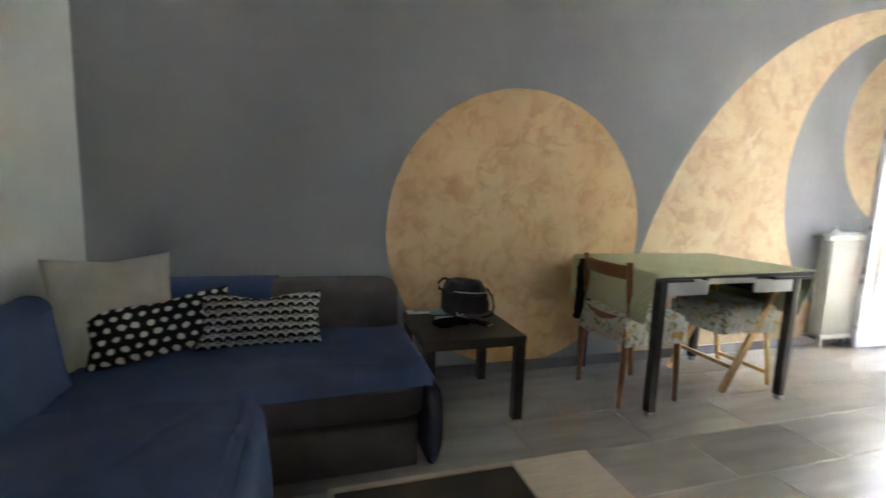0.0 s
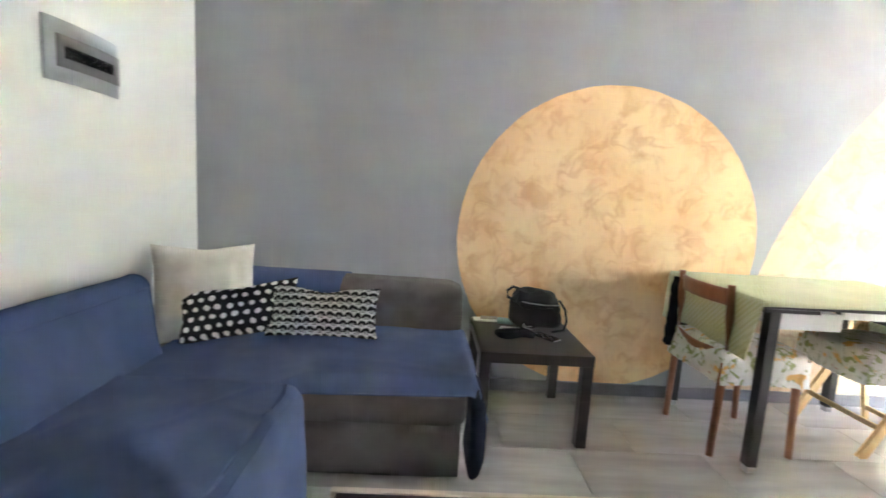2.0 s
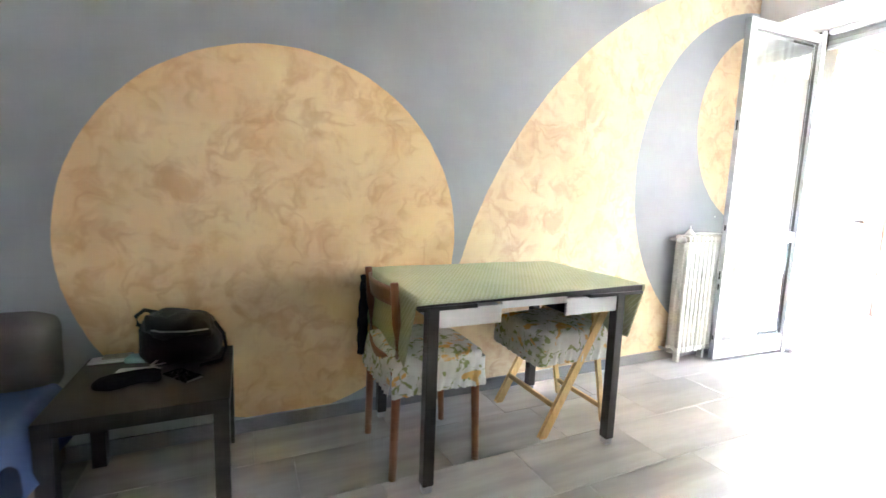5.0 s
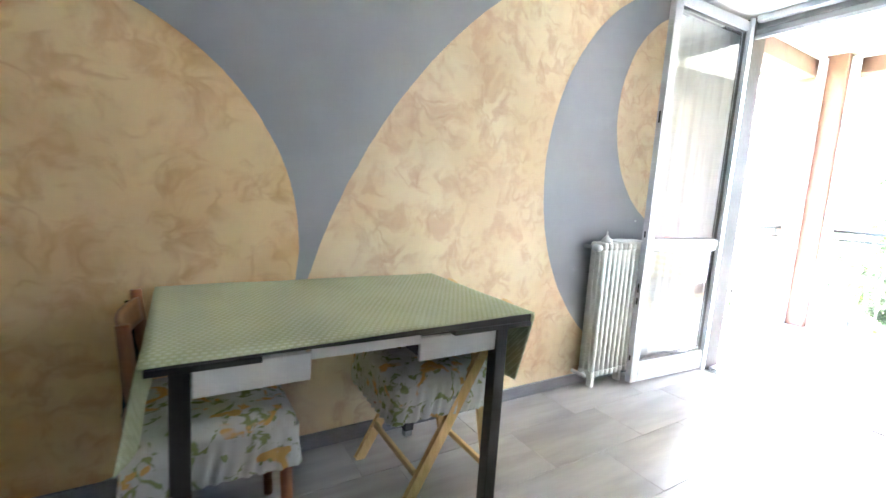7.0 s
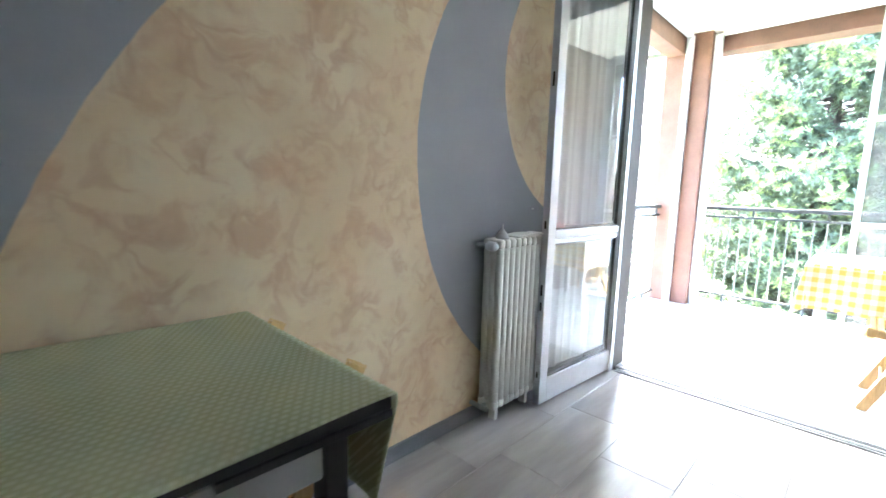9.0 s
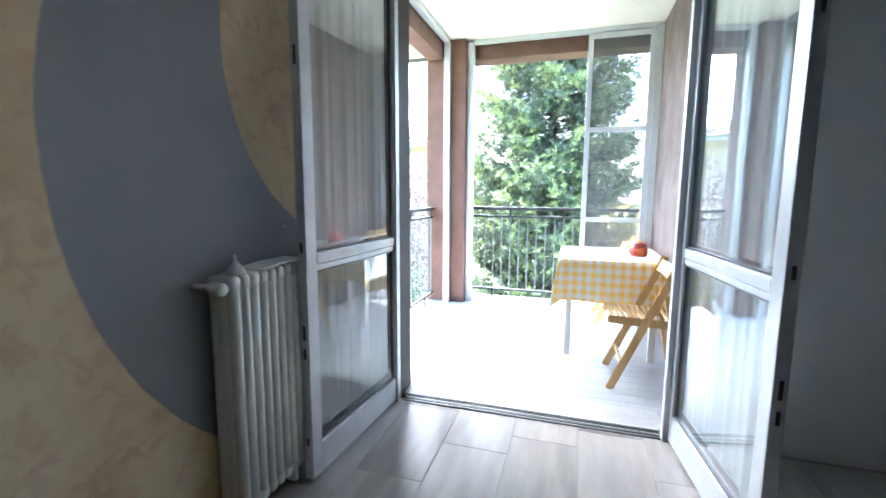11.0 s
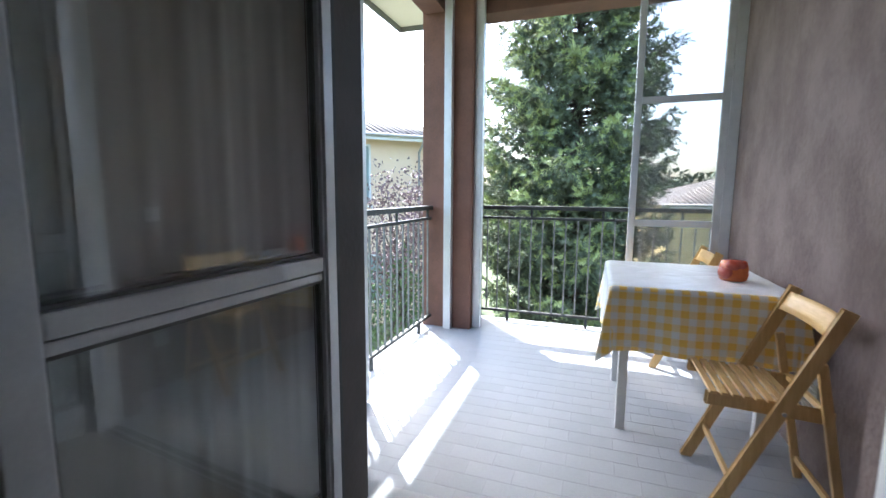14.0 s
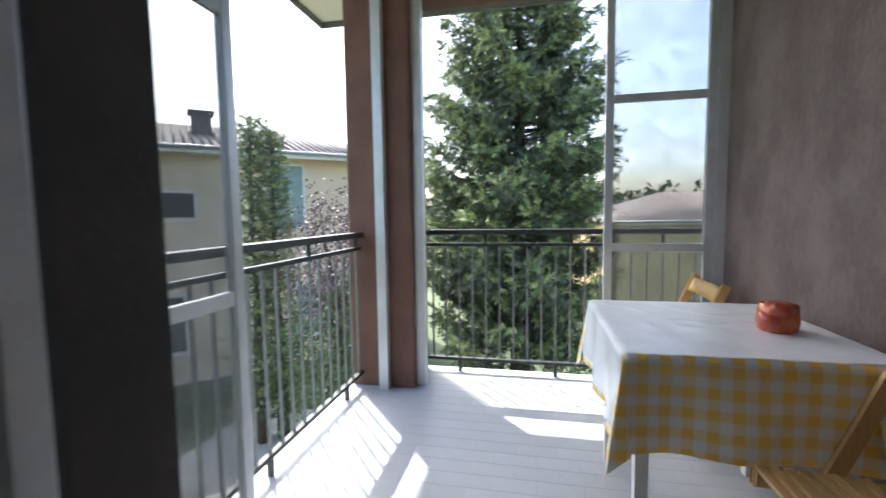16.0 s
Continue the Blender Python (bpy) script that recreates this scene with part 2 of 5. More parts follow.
def motifs(n, l, x, y, z, v):
    """Rows of dark caps on pale ground, hand-printed, so that the rows waver."""
    x = calc(n, l, "ADD", x, calc(n, l, "MULTIPLY", calc(n, l, "SUBTRACT", noise_at(n, l, v, 22.0, 2), 0.5), 0.020))
    z = calc(n, l, "ADD", z, calc(n, l, "MULTIPLY", calc(n, l, "SUBTRACT", noise_at(n, l, v, 27.0, 2), 0.5), 0.016))
    up = calc(n, l, "MULTIPLY", z, 31.0)
    sh = calc(n, l, "MULTIPLY", calc(n, l, "MODULO", calc(n, l, "ABSOLUTE", calc(n, l, "FLOOR", up)), 2.0), 0.5)
    fx = calc(n, l, "SUBTRACT", calc(n, l, "FRACT", calc(n, l, "ADD", calc(n, l, "MULTIPLY", x, 25.0), sh)), 0.5)
    fz = calc(n, l, "FRACT", up)

    def dome(w, base, tall):
        a, b = calc(n, l, "DIVIDE", fx, w), calc(n, l, "DIVIDE", calc(n, l, "SUBTRACT", fz, base), tall)
        d = calc(n, l, "ADD", calc(n, l, "MULTIPLY", a, a), calc(n, l, "MULTIPLY", b, b))
        return calc(n, l, "MULTIPLY", calc(n, l, "LESS_THAN", d, 1.0), calc(n, l, "GREATER_THAN", fz, base))

    col = mixed(n, l, dome(0.50, 0.22, 0.66), (0.50, 0.49, 0.465), (0.012, 0.012, 0.014))
    col = mixed(n, l, dome(0.24, 0.14, 0.30), col, (0.24, 0.24, 0.23))
    return mixed(n, l, calc(n, l, "MULTIPLY", calc(n, l, "LESS_THAN", fz, 0.08), calc(n, l, "LESS_THAN", calc(n, l, "ABSOLUTE", fx), 0.3)), col, (0.03, 0.03, 0.03))


def flowers(n, l, x, y, z, v):
    """Sunflowers with dark hearts and slanting olive leaves on off-white cotton."""
    base = mixed(n, l, stepped(n, l, noise_at(n, l, v, 11.0, 4), 0.35, 0.65), (0.63, 0.61, 0.54), (0.76, 0.75, 0.69))
    mp = n.new("ShaderNodeMapping")
    mp.inputs["Rotation"].default_value, mp.inputs["Scale"].default_value = (0.5, 0.6, 0.4), (0.55, 1.7, 1.0)
    l.new(v, mp.inputs["Vector"])
    leaf = mixed(n, l, stepped(n, l, noise_at(n, l, mp.outputs["Vector"], 17.0, 3, 0.5, 0.8), 0.53, 0.60), base, (0.30, 0.33, 0.12))
    grey = mixed(n, l, calc(n, l, "MULTIPLY", stepped(n, l, noise_at(n, l, v, 15.0, 3, 0.5, 1.0), 0.56, 0.62), 0.7), leaf, (0.40, 0.41, 0.36))
    vo, rs = n.new("ShaderNodeTexVoronoi"), n.new("ShaderNodeSeparateXYZ")
    vo.inputs["Scale"].default_value = 6.6
    l.new(v, vo.inputs["Vector"])
    l.new(vo.outputs["Color"], rs.inputs[0])
    d = calc(n, l, "ADD", vo.outputs["Distance"], calc(n, l, "MULTIPLY", calc(n, l, "SUBTRACT", noise_at(n, l, v, 46.0, 2), 0.5), 0.30))
    shows = calc(n, l, "GREATER_THAN", rs.outputs[0], 0.36)
    pet = mixed(n, l, calc(n, l, "MULTIPLY", stepped(n, l, d, 0.37, 0.32), shows), grey, (0.70, 0.36, 0.075))
    return mixed(n, l, calc(n, l, "MULTIPLY", stepped(n, l, d, 0.19, 0.14), shows), pet, (0.16, 0.06, 0.025))


def flowers(n, l, x, y, z, v):
    base = mixed(n, l, stepped(n, l, noise_at(n, l, v, 11.0, 4), 0.35, 0.65), (0.66, 0.64, 0.57), (0.76, 0.75, 0.70))
    leaf = mixed(n, l, stepped(n, l, noise_at(n, l, v, 19.0, 4, 0.5, 1.2), 0.55, 0.62), base, (0.31, 0.34, 0.15))
    pet = mixed(n, l, stepped(n, l, noise_at(n, l, v, 12.5, 3, 0.5, 0.6), 0.585, 0.635), leaf, (0.70, 0.44, 0.16))
    return mixed(n, l, stepped(n, l, noise_at(n, l, v, 14.0, 3, 0.5, 0.8), 0.67, 0.71), pet, (0.42, 0.16, 0.05))


def gingham(n, l, x, y, z, v):
    def band(c):
        tri = calc(n, l, "ABSOLUTE", calc(n, l, "SUBTRACT", calc(n, l, "FRACT", calc(n, l, "MULTIPLY", c, 15.5)), 0.5))
        return stepped(n, l, calc(n, l, "ADD", tri, calc(n, l, "MULTIPLY", calc(n, l, "SUBTRACT", weave, 0.5), 0.10)), 0.20, 0.30)
    weave = noise_at(n, l, v, 130.0, 2)
    a, b, c = band(x), band(y), band(z)
    ge = n.new("ShaderNodeNewGeometry")
    ns = n.new("ShaderNodeSeparateXYZ")
    l.new(ge.outputs["True Normal"], ns.inputs[0])
    ax = calc(n, l, "GREATER_THAN", calc(n, l, "ABSOLUTE", ns.outputs[0]), 0.6)
    az = calc(n, l, "GREATER_THAN", calc(n, l, "ABSOLUTE", ns.outputs[2]), 0.6)
    u = mixed(n, l, ax, a, b)
    w = mixed(n, l, az, c, b)
    s = calc(n, l, "MULTIPLY", calc(n, l, "ADD", u, w), 0.5)
    return mixed(n, l, s, (0.90, 0.89, 0.86), (0.93, 0.66, 0.16))


def green_cloth(n, l, x, y, z, v):
    """A basket weave of pale dashes, each row shifted by half a dash."""
    across = calc(n, l, "ADD", y, z)
    up = calc(n, l, "MULTIPLY", across, 66.0)
    sh = calc(n, l, "MULTIPLY", calc(n, l, "MODULO", calc(n, l, "ABSOLUTE", calc(n, l, "FLOOR", up)), 2.0), 0.5)
    fx = calc(n, l, "ABSOLUTE", calc(n, l, "SUBTRACT", calc(n, l, "FRACT", calc(n, l, "ADD", calc(n, l, "MULTIPLY", x, 50.0), sh)), 0.5))
    fy = calc(n, l, "ABSOLUTE", calc(n, l, "SUBTRACT", calc(n, l, "FRACT", up), 0.5))
    dash = calc(n, l, "MULTIPLY", stepped(n, l, fx, 0.34, 0.24), stepped(n, l, fy, 0.36, 0.20))
    base = mixed(n, l, stepped(n, l, noise_at(n, l, v, 4.0, 5), 0.3, 0.7), (0.465, 0.475, 0.285), (0.535, 0.54, 0.335))
    return mixed(n, l, calc(n, l, "MULTIPLY", dash, 0.75), base, (0.65, 0.66, 0.485))


M_MURAL = mural_material()
M_WHITE = mat("white_wall_paint", (0.66, 0.655, 0.63), (0.71, 0.705, 0.68), 1.6, 0.75, 0.10, 140)
M_TAUPE = mat("taupe_wall_paint", (0.36, 0.31, 0.27), (0.40, 0.35, 0.31), 1.6, 0.75, 0.10, 140)
M_CEIL = mat("ceiling_paint", (0.76, 0.76, 0.74), (0.80, 0.80, 0.78), 1.2, 0.85, 0.05, 120)
M_TILE = tile_material()
M_GROUT = mat("grout", (0.24, 0.222, 0.205), (0.31, 0.29, 0.272), 20, 0.85, 0.2, 200)
M_SKIRT = mat("grey_skirting", (0.17, 0.17, 0.178), (0.24, 0.24, 0.245), 3.0, 0.35, 0.05, 60, stretch=(1, 3, 3))
M_BTILE = mat("balcony_tile", (0.35, 0.367, 0.393), (0.41, 0.427, 0.452), 3.0, 0.38, 0.10, 90, random_tone=0.07)
M_BGROUT = mat("balcony_grout", (0.345, 0.36, 0.385), (0.405, 0.42, 0.44), 15, 0.9, 0.2, 150)
M_BROWN = mat("brown_plaster", (0.122, 0.086, 0.074), (0.205, 0.155, 0.136), 3.2, 0.9, 0.6, 45, stretch=(1.35, 1.35, 0.9))
# darker copy of the brown plaster: the door reveal's shade is in this colour
M_JAMB = mat("shaded_jamb_brown", (0.034, 0.024, 0.020), (0.056, 0.041, 0.034), 4.0, 0.7, 0.2, 45)
M_BEAM = mat("brown_beam_paint", (0.11, 0.054, 0.038), (0.16, 0.078, 0.055), 5.0, 0.6, 0.2, 70)
M_PILLAR = mat("red_brown_pillar_paint", (0.125, 0.056, 0.038), (0.185, 0.085, 0.058), 4.0, 0.65, 0.3, 60)
M_SOFFIT = mat("soffit_paint", (0.72, 0.665, 0.57), (0.79, 0.735, 0.64), 2.0, 0.8, 0.1, 80)
M_STONE = mat("sill_stone", (0.40, 0.405, 0.41), (0.50, 0.505, 0.51), 5, 0.55, 0.2, 40)
M_ALU = mat("aluminium_frame", (0.54, 0.55, 0.57), (0.62, 0.63, 0.65), 8, 0.38, 0.03, 90, metal=0.3)
M_ALUD = mat("dull_aluminium", (0.36, 0.36, 0.36), (0.44, 0.44, 0.44), 8, 0.5, 0.05, 90, metal=0.5)
M_SEAL = mat("black_rubber_seal", (0.015, 0.015, 0.015), (0.03, 0.03, 0.03), 20, 0.6, 0.1, 100)
M_BARS = mat("weathered_grey_bars", (0.16, 0.16, 0.155), (0.27, 0.265, 0.255), 14, 0.55, 0.3, 120, metal=0.2)
M_RAIL = mat("dark_iron_railing", (0.018, 0.020, 0.020), (0.045, 0.046, 0.044), 14, 0.5, 0.3, 120, metal=0.2)
M_RAD = mat("cream_radiator_enamel", (0.73, 0.715, 0.655), (0.79, 0.775, 0.72), 5, 0.32, 0.05, 90)
M_PLASTIC = mat("white_plastic", (0.72, 0.72, 0.70), (0.78, 0.78, 0.76), 8, 0.4, 0.02, 100)
M_METAL = mat("brushed_metal", (0.40, 0.40, 0.40), (0.52, 0.52, 0.52), 12, 0.35, 0.05, 150, metal=0.9)
M_GLASS = glass_material("door_glass", (0.965, 0.98, 0.98))
M_SCREEN = net_material()
M_SHEER = sheer_material("sheer_curtain", (0.82, 0.86, 0.86), 0.60, 0.80)
M_NET = sheer_material("close_net_curtain", (0.86, 0.90, 0.91), 0.90, 1.0)
M_SOFA = mat("grey_brown_sofa_fabric", (0.098, 0.086, 0.078), (0.132, 0.117, 0.107), 9, 0.95, 0.5, 420, sheen=0.08, spec=0.12)
M_BLUE = mat("blue_cover_fabric", (0.052, 0.083, 0.183), (0.076, 0.115, 0.244), 3.5, 0.9, 0.45, 380, sheen=0.04, spec=0.12)
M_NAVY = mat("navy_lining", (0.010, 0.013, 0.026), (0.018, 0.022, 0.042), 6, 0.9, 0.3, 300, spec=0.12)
M_LINEN = mat("natural_linen", (0.52, 0.48, 0.41), (0.62, 0.58, 0.51), 7, 0.95, 0.5, 320)
M_DOTS = pattern_material("black_cloth_white_dots", dots)
M_MOTIF = pattern_material("black_white_printed_cloth", motifs)
M_BLACKW = mat("black_brown_veneer", (0.016, 0.012, 0.010), (0.030, 0.023, 0.019), 6, 0.36, 0.05, 120, stretch=(0.4, 4, 4))
M_LEATHER = mat("black_leather", (0.009, 0.009, 0.010), (0.018, 0.018, 0.019), 12, 0.5, 0.5, 160, spec=0.3)
M_BLACKC = mat("black_cloth", (0.010, 0.010, 0.012), (0.020, 0.020, 0.024), 8, 0.95, 0.4, 250, spec=0.1)
M_PAPER = mat("white_paper", (0.74, 0.74, 0.72), (0.80, 0.80, 0.78), 10, 0.7, 0.02, 100)
M_TEAL = mat("pale_teal_plastic", (0.26, 0.40, 0.40), (0.32, 0.46, 0.45), 10, 0.4, 0.02, 100)
M_DARKL = mat("dark_table_lacquer", (0.020, 0.016, 0.016), (0.034, 0.028, 0.027), 8, 0.4, 0.05, 120)
M_WHITEL = mat("white_laminate", (0.66, 0.65, 0.63), (0.72, 0.71, 0.69), 5, 0.4, 0.02, 120)
M_GREEN = pattern_material("green_checked_cloth", green_cloth)
M_TEAKX = wood("reddish_teak", (0.215, 0.075, 0.028), (0.305, 0.118, 0.045), 2)
M_BEECH = wood("varnished_beech", (0.56, 0.35, 0.13), (0.70, 0.475, 0.21), 2)
M_BEECHX = wood("varnished_beech_slat", (0.56, 0.35, 0.13), (0.70, 0.475, 0.21), 0)
M_FLORAL = pattern_material("floral_cotton", flowers)
M_GINGHAM = pattern_material("yellow_gingham_cloth", gingham, thin=0.12)
M_BIRCH = wood("pale_table_wood", (0.50, 0.42, 0.33), (0.60, 0.52, 0.43), 0)
M_FUSE = mat("silver_grey_plastic", (0.30, 0.31, 0.32), (0.35, 0.36, 0.37), 6, 0.35, 0.02, 100, metal=0.2)
M_FUSED = mat("dark_grey_plastic", (0.11, 0.11, 0.11), (0.15, 0.15, 0.15), 6, 0.35, 0.02, 100)
M_SLOT = mat("smoked_window_plastic", (0.020, 0.020, 0.018), (0.026, 0.026, 0.024), 9, 0.25, 0.02, 100)
M_POT = mat("orange_red_ceramic", (0.55, 0.10, 0.02), (0.66, 0.17, 0.04), 5, 0.18, 0.03, 60)
M_POTR = mat("dark_red_glaze", (0.36, 0.045, 0.022), (0.50, 0.11, 0.07), 9, 0.15, 0.03, 60)
M_FILM = film_material()
M_VENT = mat("pale_vent_plastic", (0.42, 0.40, 0.34), (0.52, 0.50, 0.44), 8, 0.5, 0.05, 90)
M_NEEDLE = mat("conifer_needles", (0.062, 0.080, 0.044), (0.142, 0.165, 0.088), 1.7, 0.65, 0.0, 6, island=0.35)
M_NEEDLE2 = mat("juniper_needles", (0.045, 0.068, 0.028), (0.11, 0.14, 0.055), 1.2, 0.65, 0.0, 6, island=0.6)
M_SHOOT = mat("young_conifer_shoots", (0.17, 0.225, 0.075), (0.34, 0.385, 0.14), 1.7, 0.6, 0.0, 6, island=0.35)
M_PURPLE = mat("purple_plum_leaves", (0.115, 0.062, 0.068), (0.26, 0.17, 0.16), 2.0, 0.6, 0.0, 8, island=0.7)
M_LEAF = mat("light_green_leaves", (0.055, 0.095, 0.025), (0.12, 0.17, 0.05), 2.0, 0.6, 0.0, 8, island=0.6)
M_BARK = mat("bark", (0.06, 0.045, 0.035), (0.12, 0.09, 0.07), 7, 0.95, 0.8, 30, stretch=(3, 3, 0.6))
M_GROUND = mat("grass_ground", (0.05, 0.075, 0.028), (0.12, 0.14, 0.07), 0.35, 0.95, 0.4, 12)
M_YARD = mat("gravel_yard", (0.26, 0.25, 0.22), (0.38, 0.37, 0.33), 1.2, 0.95, 0.5, 25)
M_HOUSE = mat("beige_house_plaster", (0.78, 0.60, 0.42), (0.85, 0.68, 0.50), 0.8, 0.9, 0.3, 20)
M_YELLOW = mat("yellow_house_plaster", (0.70, 0.53, 0.25), (0.77, 0.60, 0.31), 0.8, 0.9, 0.3, 20)
M_ROOF = mat("roof_tile_clay", (0.13, 0.11, 0.10), (0.22, 0.19, 0.17), 1.2, 0.9, 0.5, 14, random_tone=0.2)
M_ROOFT = mat("dark_roof_tile", (0.12, 0.108, 0.10), (0.17, 0.155, 0.145), 2.0, 0.9, 0.4, 18, island=0.5)
M_ROOFC = mat("old_clay_tile", (0.24, 0.20, 0.175), (0.34, 0.29, 0.255), 2.0, 0.9, 0.4, 18, island=0.5)
M_SHUT = mat("pale_green_shutter", (0.22, 0.29, 0.27), (0.28, 0.35, 0.33), 3, 0.5, 0.1, 40)
M_HGLASS = mat("dark_house_window", (0.03, 0.035, 0.04), (0.06, 0.065, 0.07), 1, 0.1, 0.0, 20)


# ---- mesh helpers ----
def mesh_of(name, bm, material):
    me = bpy.data.meshes.new(name)
    bm.normal_update()
    bm.to_mesh(me)
    bm.free()
    me.materials.append(material)
    return me


def smooth(me, on=True):
    me.polygons.foreach_set("use_smooth", [on] * len(me.polygons))
    return me


def part(name, bm, material, parent=None, label="", soft=False):
    me = mesh_of(name, bm, material)
    if soft:
        smooth(me)
    ob = new(name, me)
    ob.parent = parent
    return tagged(ob, label)


def thing(name, label, category, group="", m=None, kind=""):
    ob = new(name)
    ob.empty_display_size = 0.05
    if m is not None:
        ob.matrix_basis = m
    return tagged(ob, label, category, group, kind)


def box(bm, x0, y0, z0, x1, y1, z1, bevel=0.0):
    r = bmesh.ops.create_cube(bm, size=1)
    vs = r["verts"]
    for v in vs:
        v.co = Vector((x0 + (v.co.x + 0.5) * (x1 - x0), y0 + (v.co.y + 0.5) * (y1 - y0), z0 + (v.co.z + 0.5) * (z1 - z0)))
    if bevel:
        es = {e for v in vs for e in v.link_edges}
        bmesh.ops.bevel(bm, geom=list(es), offset=bevel, segments=2, profile=0.6, affect="EDGES")
    return bm


def boxed(*a, **k):
    return box(bmesh.new(), *a, **k)


def beam(bm, a, b, w, d, up=(0, 0, 1), bevel=0.0):
    """A squared bar from a to b, w across and d deep."""
    a, b = Vector(a), Vector(b)
    t = (b - a).normalized()
    s = t.cross(Vector(up))
    if s.length < 1e-4:
        s = Vector((1, 0, 0))
    s.normalize()
    u = s.cross(t)
    r = bmesh.ops.create_cube(bm, size=1)
    ln = (b - a).length
    for v in r["verts"]:
        c = v.co.copy()
        v.co = a + t * ((c.y + 0.5) * ln) + s * (c.x * w) + u * (c.z * d)
    if bevel:
        es = {e for v in r["verts"] for e in v.link_edges}
        bmesh.ops.bevel(bm, geom=list(es), offset=bevel, segments=2, profile=0.6, affect="EDGES")
    return bm


def tube(bm, pts, radii, seg=10, cap=True):
    """A round bar through points with a radius at each."""
    pts = [Vector(p) for p in pts]
    if isinstance(radii, (int, float)):
        radii = [radii] * len(pts)
    rings = []
    for i, p in enumerate(pts):
        t = (pts[min(i + 1, len(pts) - 1)] - pts[max(i - 1, 0)]).normalized()
        s = t.cross(Vector((0, 0, 1)))
        if s.length < 1e-3:
            s = t.cross(Vector((0, 1, 0)))
        s.normalize()
        u = s.cross(t)
        rings.append([bm.verts.new(p + (s * math.cos(k * math.tau / seg) + u * math.sin(k * math.tau / seg)) * radii[i]) for k in range(seg)])
    for a, b in zip(rings, rings[1:]):
        for k in range(seg):
            bm.faces.new((a[k], b[k], b[(k + 1) % seg], a[(k + 1) % seg]))
    if cap:
        bm.faces.new(rings[0])
        bm.faces.new(rings[-1][::-1])
    return bm


def lathe(bm, profile, seg=28, at=(0, 0, 0)):
    rings = [[bm.verts.new((at[0] + r * math.cos(k * math.tau / seg), at[1] + r * math.sin(k * math.tau / seg), at[2] + z)) for k in range(seg)] for r, z in profile]
    for a, b in zip(rings, rings[1:]):
        for k in range(seg):
            bm.faces.new((a[k], a[(k + 1) % seg], b[(k + 1) % seg], b[k]))
    bm.faces.new(rings[0][::-1])
    bm.faces.new(rings[-1])
    return bm


def soft_box(bm, x0, y0, z0, x1, y1, z1, r, cuts=9, amp=0.0, freq=5.0, puff=0.0):
    """An upholstered block: round edges, slightly puffed and uneven."""
    q = bmesh.new()
    bmesh.ops.create_cube(q, size=2)
    bmesh.ops.subdivide_edges(q, edges=q.edges[:], cuts=cuts, use_grid_fill=True)
    c = Vector(((x0 + x1) / 2, (y0 + y1) / 2, (z0 + z1) / 2))
    h = Vector(((x1 - x0) / 2, (y1 - y0) / 2, (z1 - z0) / 2))
    inner = Vector([max(k - r, 0.001) for k in h])
    for v in q.verts:
        s = v.co.copy()
        # keep the outer rows of the grid in the rounded rim
        e = Vector([math.copysign(min(1.0, abs(k)) ** 0.55, k) for k in s])
        p = Vector((e.x * h.x, e.y * h.y, e.z * h.z))
        k = Vector([max(-inner[i], min(inner[i], p[i])) for i in range(3)])
        d = p - k
        if d.length > 1e-6:
            p = k + d.normalized() * min(r, d.length if d.length < r else r)
        p += Vector((0, 0, puff * (1 - s.x * s.x) * (1 - s.y * s.y) * (1 if s.z > 0.5 else 0)))
        p += c
        if amp:
            p += noise.noise_vector(p * freq) * amp
        v.co = p
    me = bpy.data.meshes.new("tmp")
    q.to_mesh(me)
    q.free()
    bm.from_mesh(me)
    bpy.data.meshes.remove(me)
    return bm


def pillow_mesh(w, h, t, n=22, dent=0.0, seed=0):
    """A stuffed cushion in the xz plane, its corners pulled out."""
    bm = bmesh.new()
    for side in (1, -1):
        grid = []
        for i in range(n + 1):
            row = []
            for j in range(n + 1):
                u, v = 2 * i / n - 1, 2 * j / n - 1
                bulge = max(0.0, (1 - u ** 4) * (1 - v ** 4)) ** 0.6
                inx = 1 - 0.07 * (1 - v * v) ** 1.0 * abs(u) ** 3
                inz = 1 - 0.09 * (1 - u * u) ** 1.0 * abs(v) ** 3
                x, z = u * w / 2 * inz ** 0 * (1 - 0.06 * (1 - v * v) * abs(u)), v * h / 2 * (1 - 0.08 * (1 - u * u) * abs(v))
                if dent and v > 0:
                    z -= dent * math.exp(-(u / 0.35) ** 2) * v
                y = side * t / 2 * bulge * (1 + 0.25 * noise.noise(Vector((x * 9 + seed, side * 3, z * 9))) + 0.13 * noise.noise(Vector((x * 26 + seed, side * 5, z * 20))))
                row.append(bm.verts.new((x, y, z)))
            grid.append(row)
        for i in range(n):
            for j in range(n):
                f = (grid[i][j], grid[i + 1][j], grid[i + 1][j + 1], grid[i][j + 1])
                bm.faces.new(f if side < 0 else f[::-1])
    bmesh.ops.remove_doubles(bm, verts=bm.verts, dist=0.0004)
    return bm


def sheet(bm, f, nu, nv):
    """A grid of faces through f(u, v), with u and v from 0 to 1."""
    g = [[bm.verts.new(f(i / nu, j / nv)) for j in range(nv + 1)] for i in range(nu + 1)]
    for i in range(nu):
        for j in range(nv):
            bm.faces.new((g[i][j], g[i + 1][j], g[i + 1][j + 1], g[i][j + 1]))
    return bm


def thicken(bm, t):
    bmesh.ops.recalc_face_normals(bm, faces=bm.faces)
    bmesh.ops.solidify(bm, geom=bm.faces[:], thickness=t)
    return bm


def structure(name, bm, material, label, category):
    return tagged(part(name, bm, material), label, category, "", "structure")


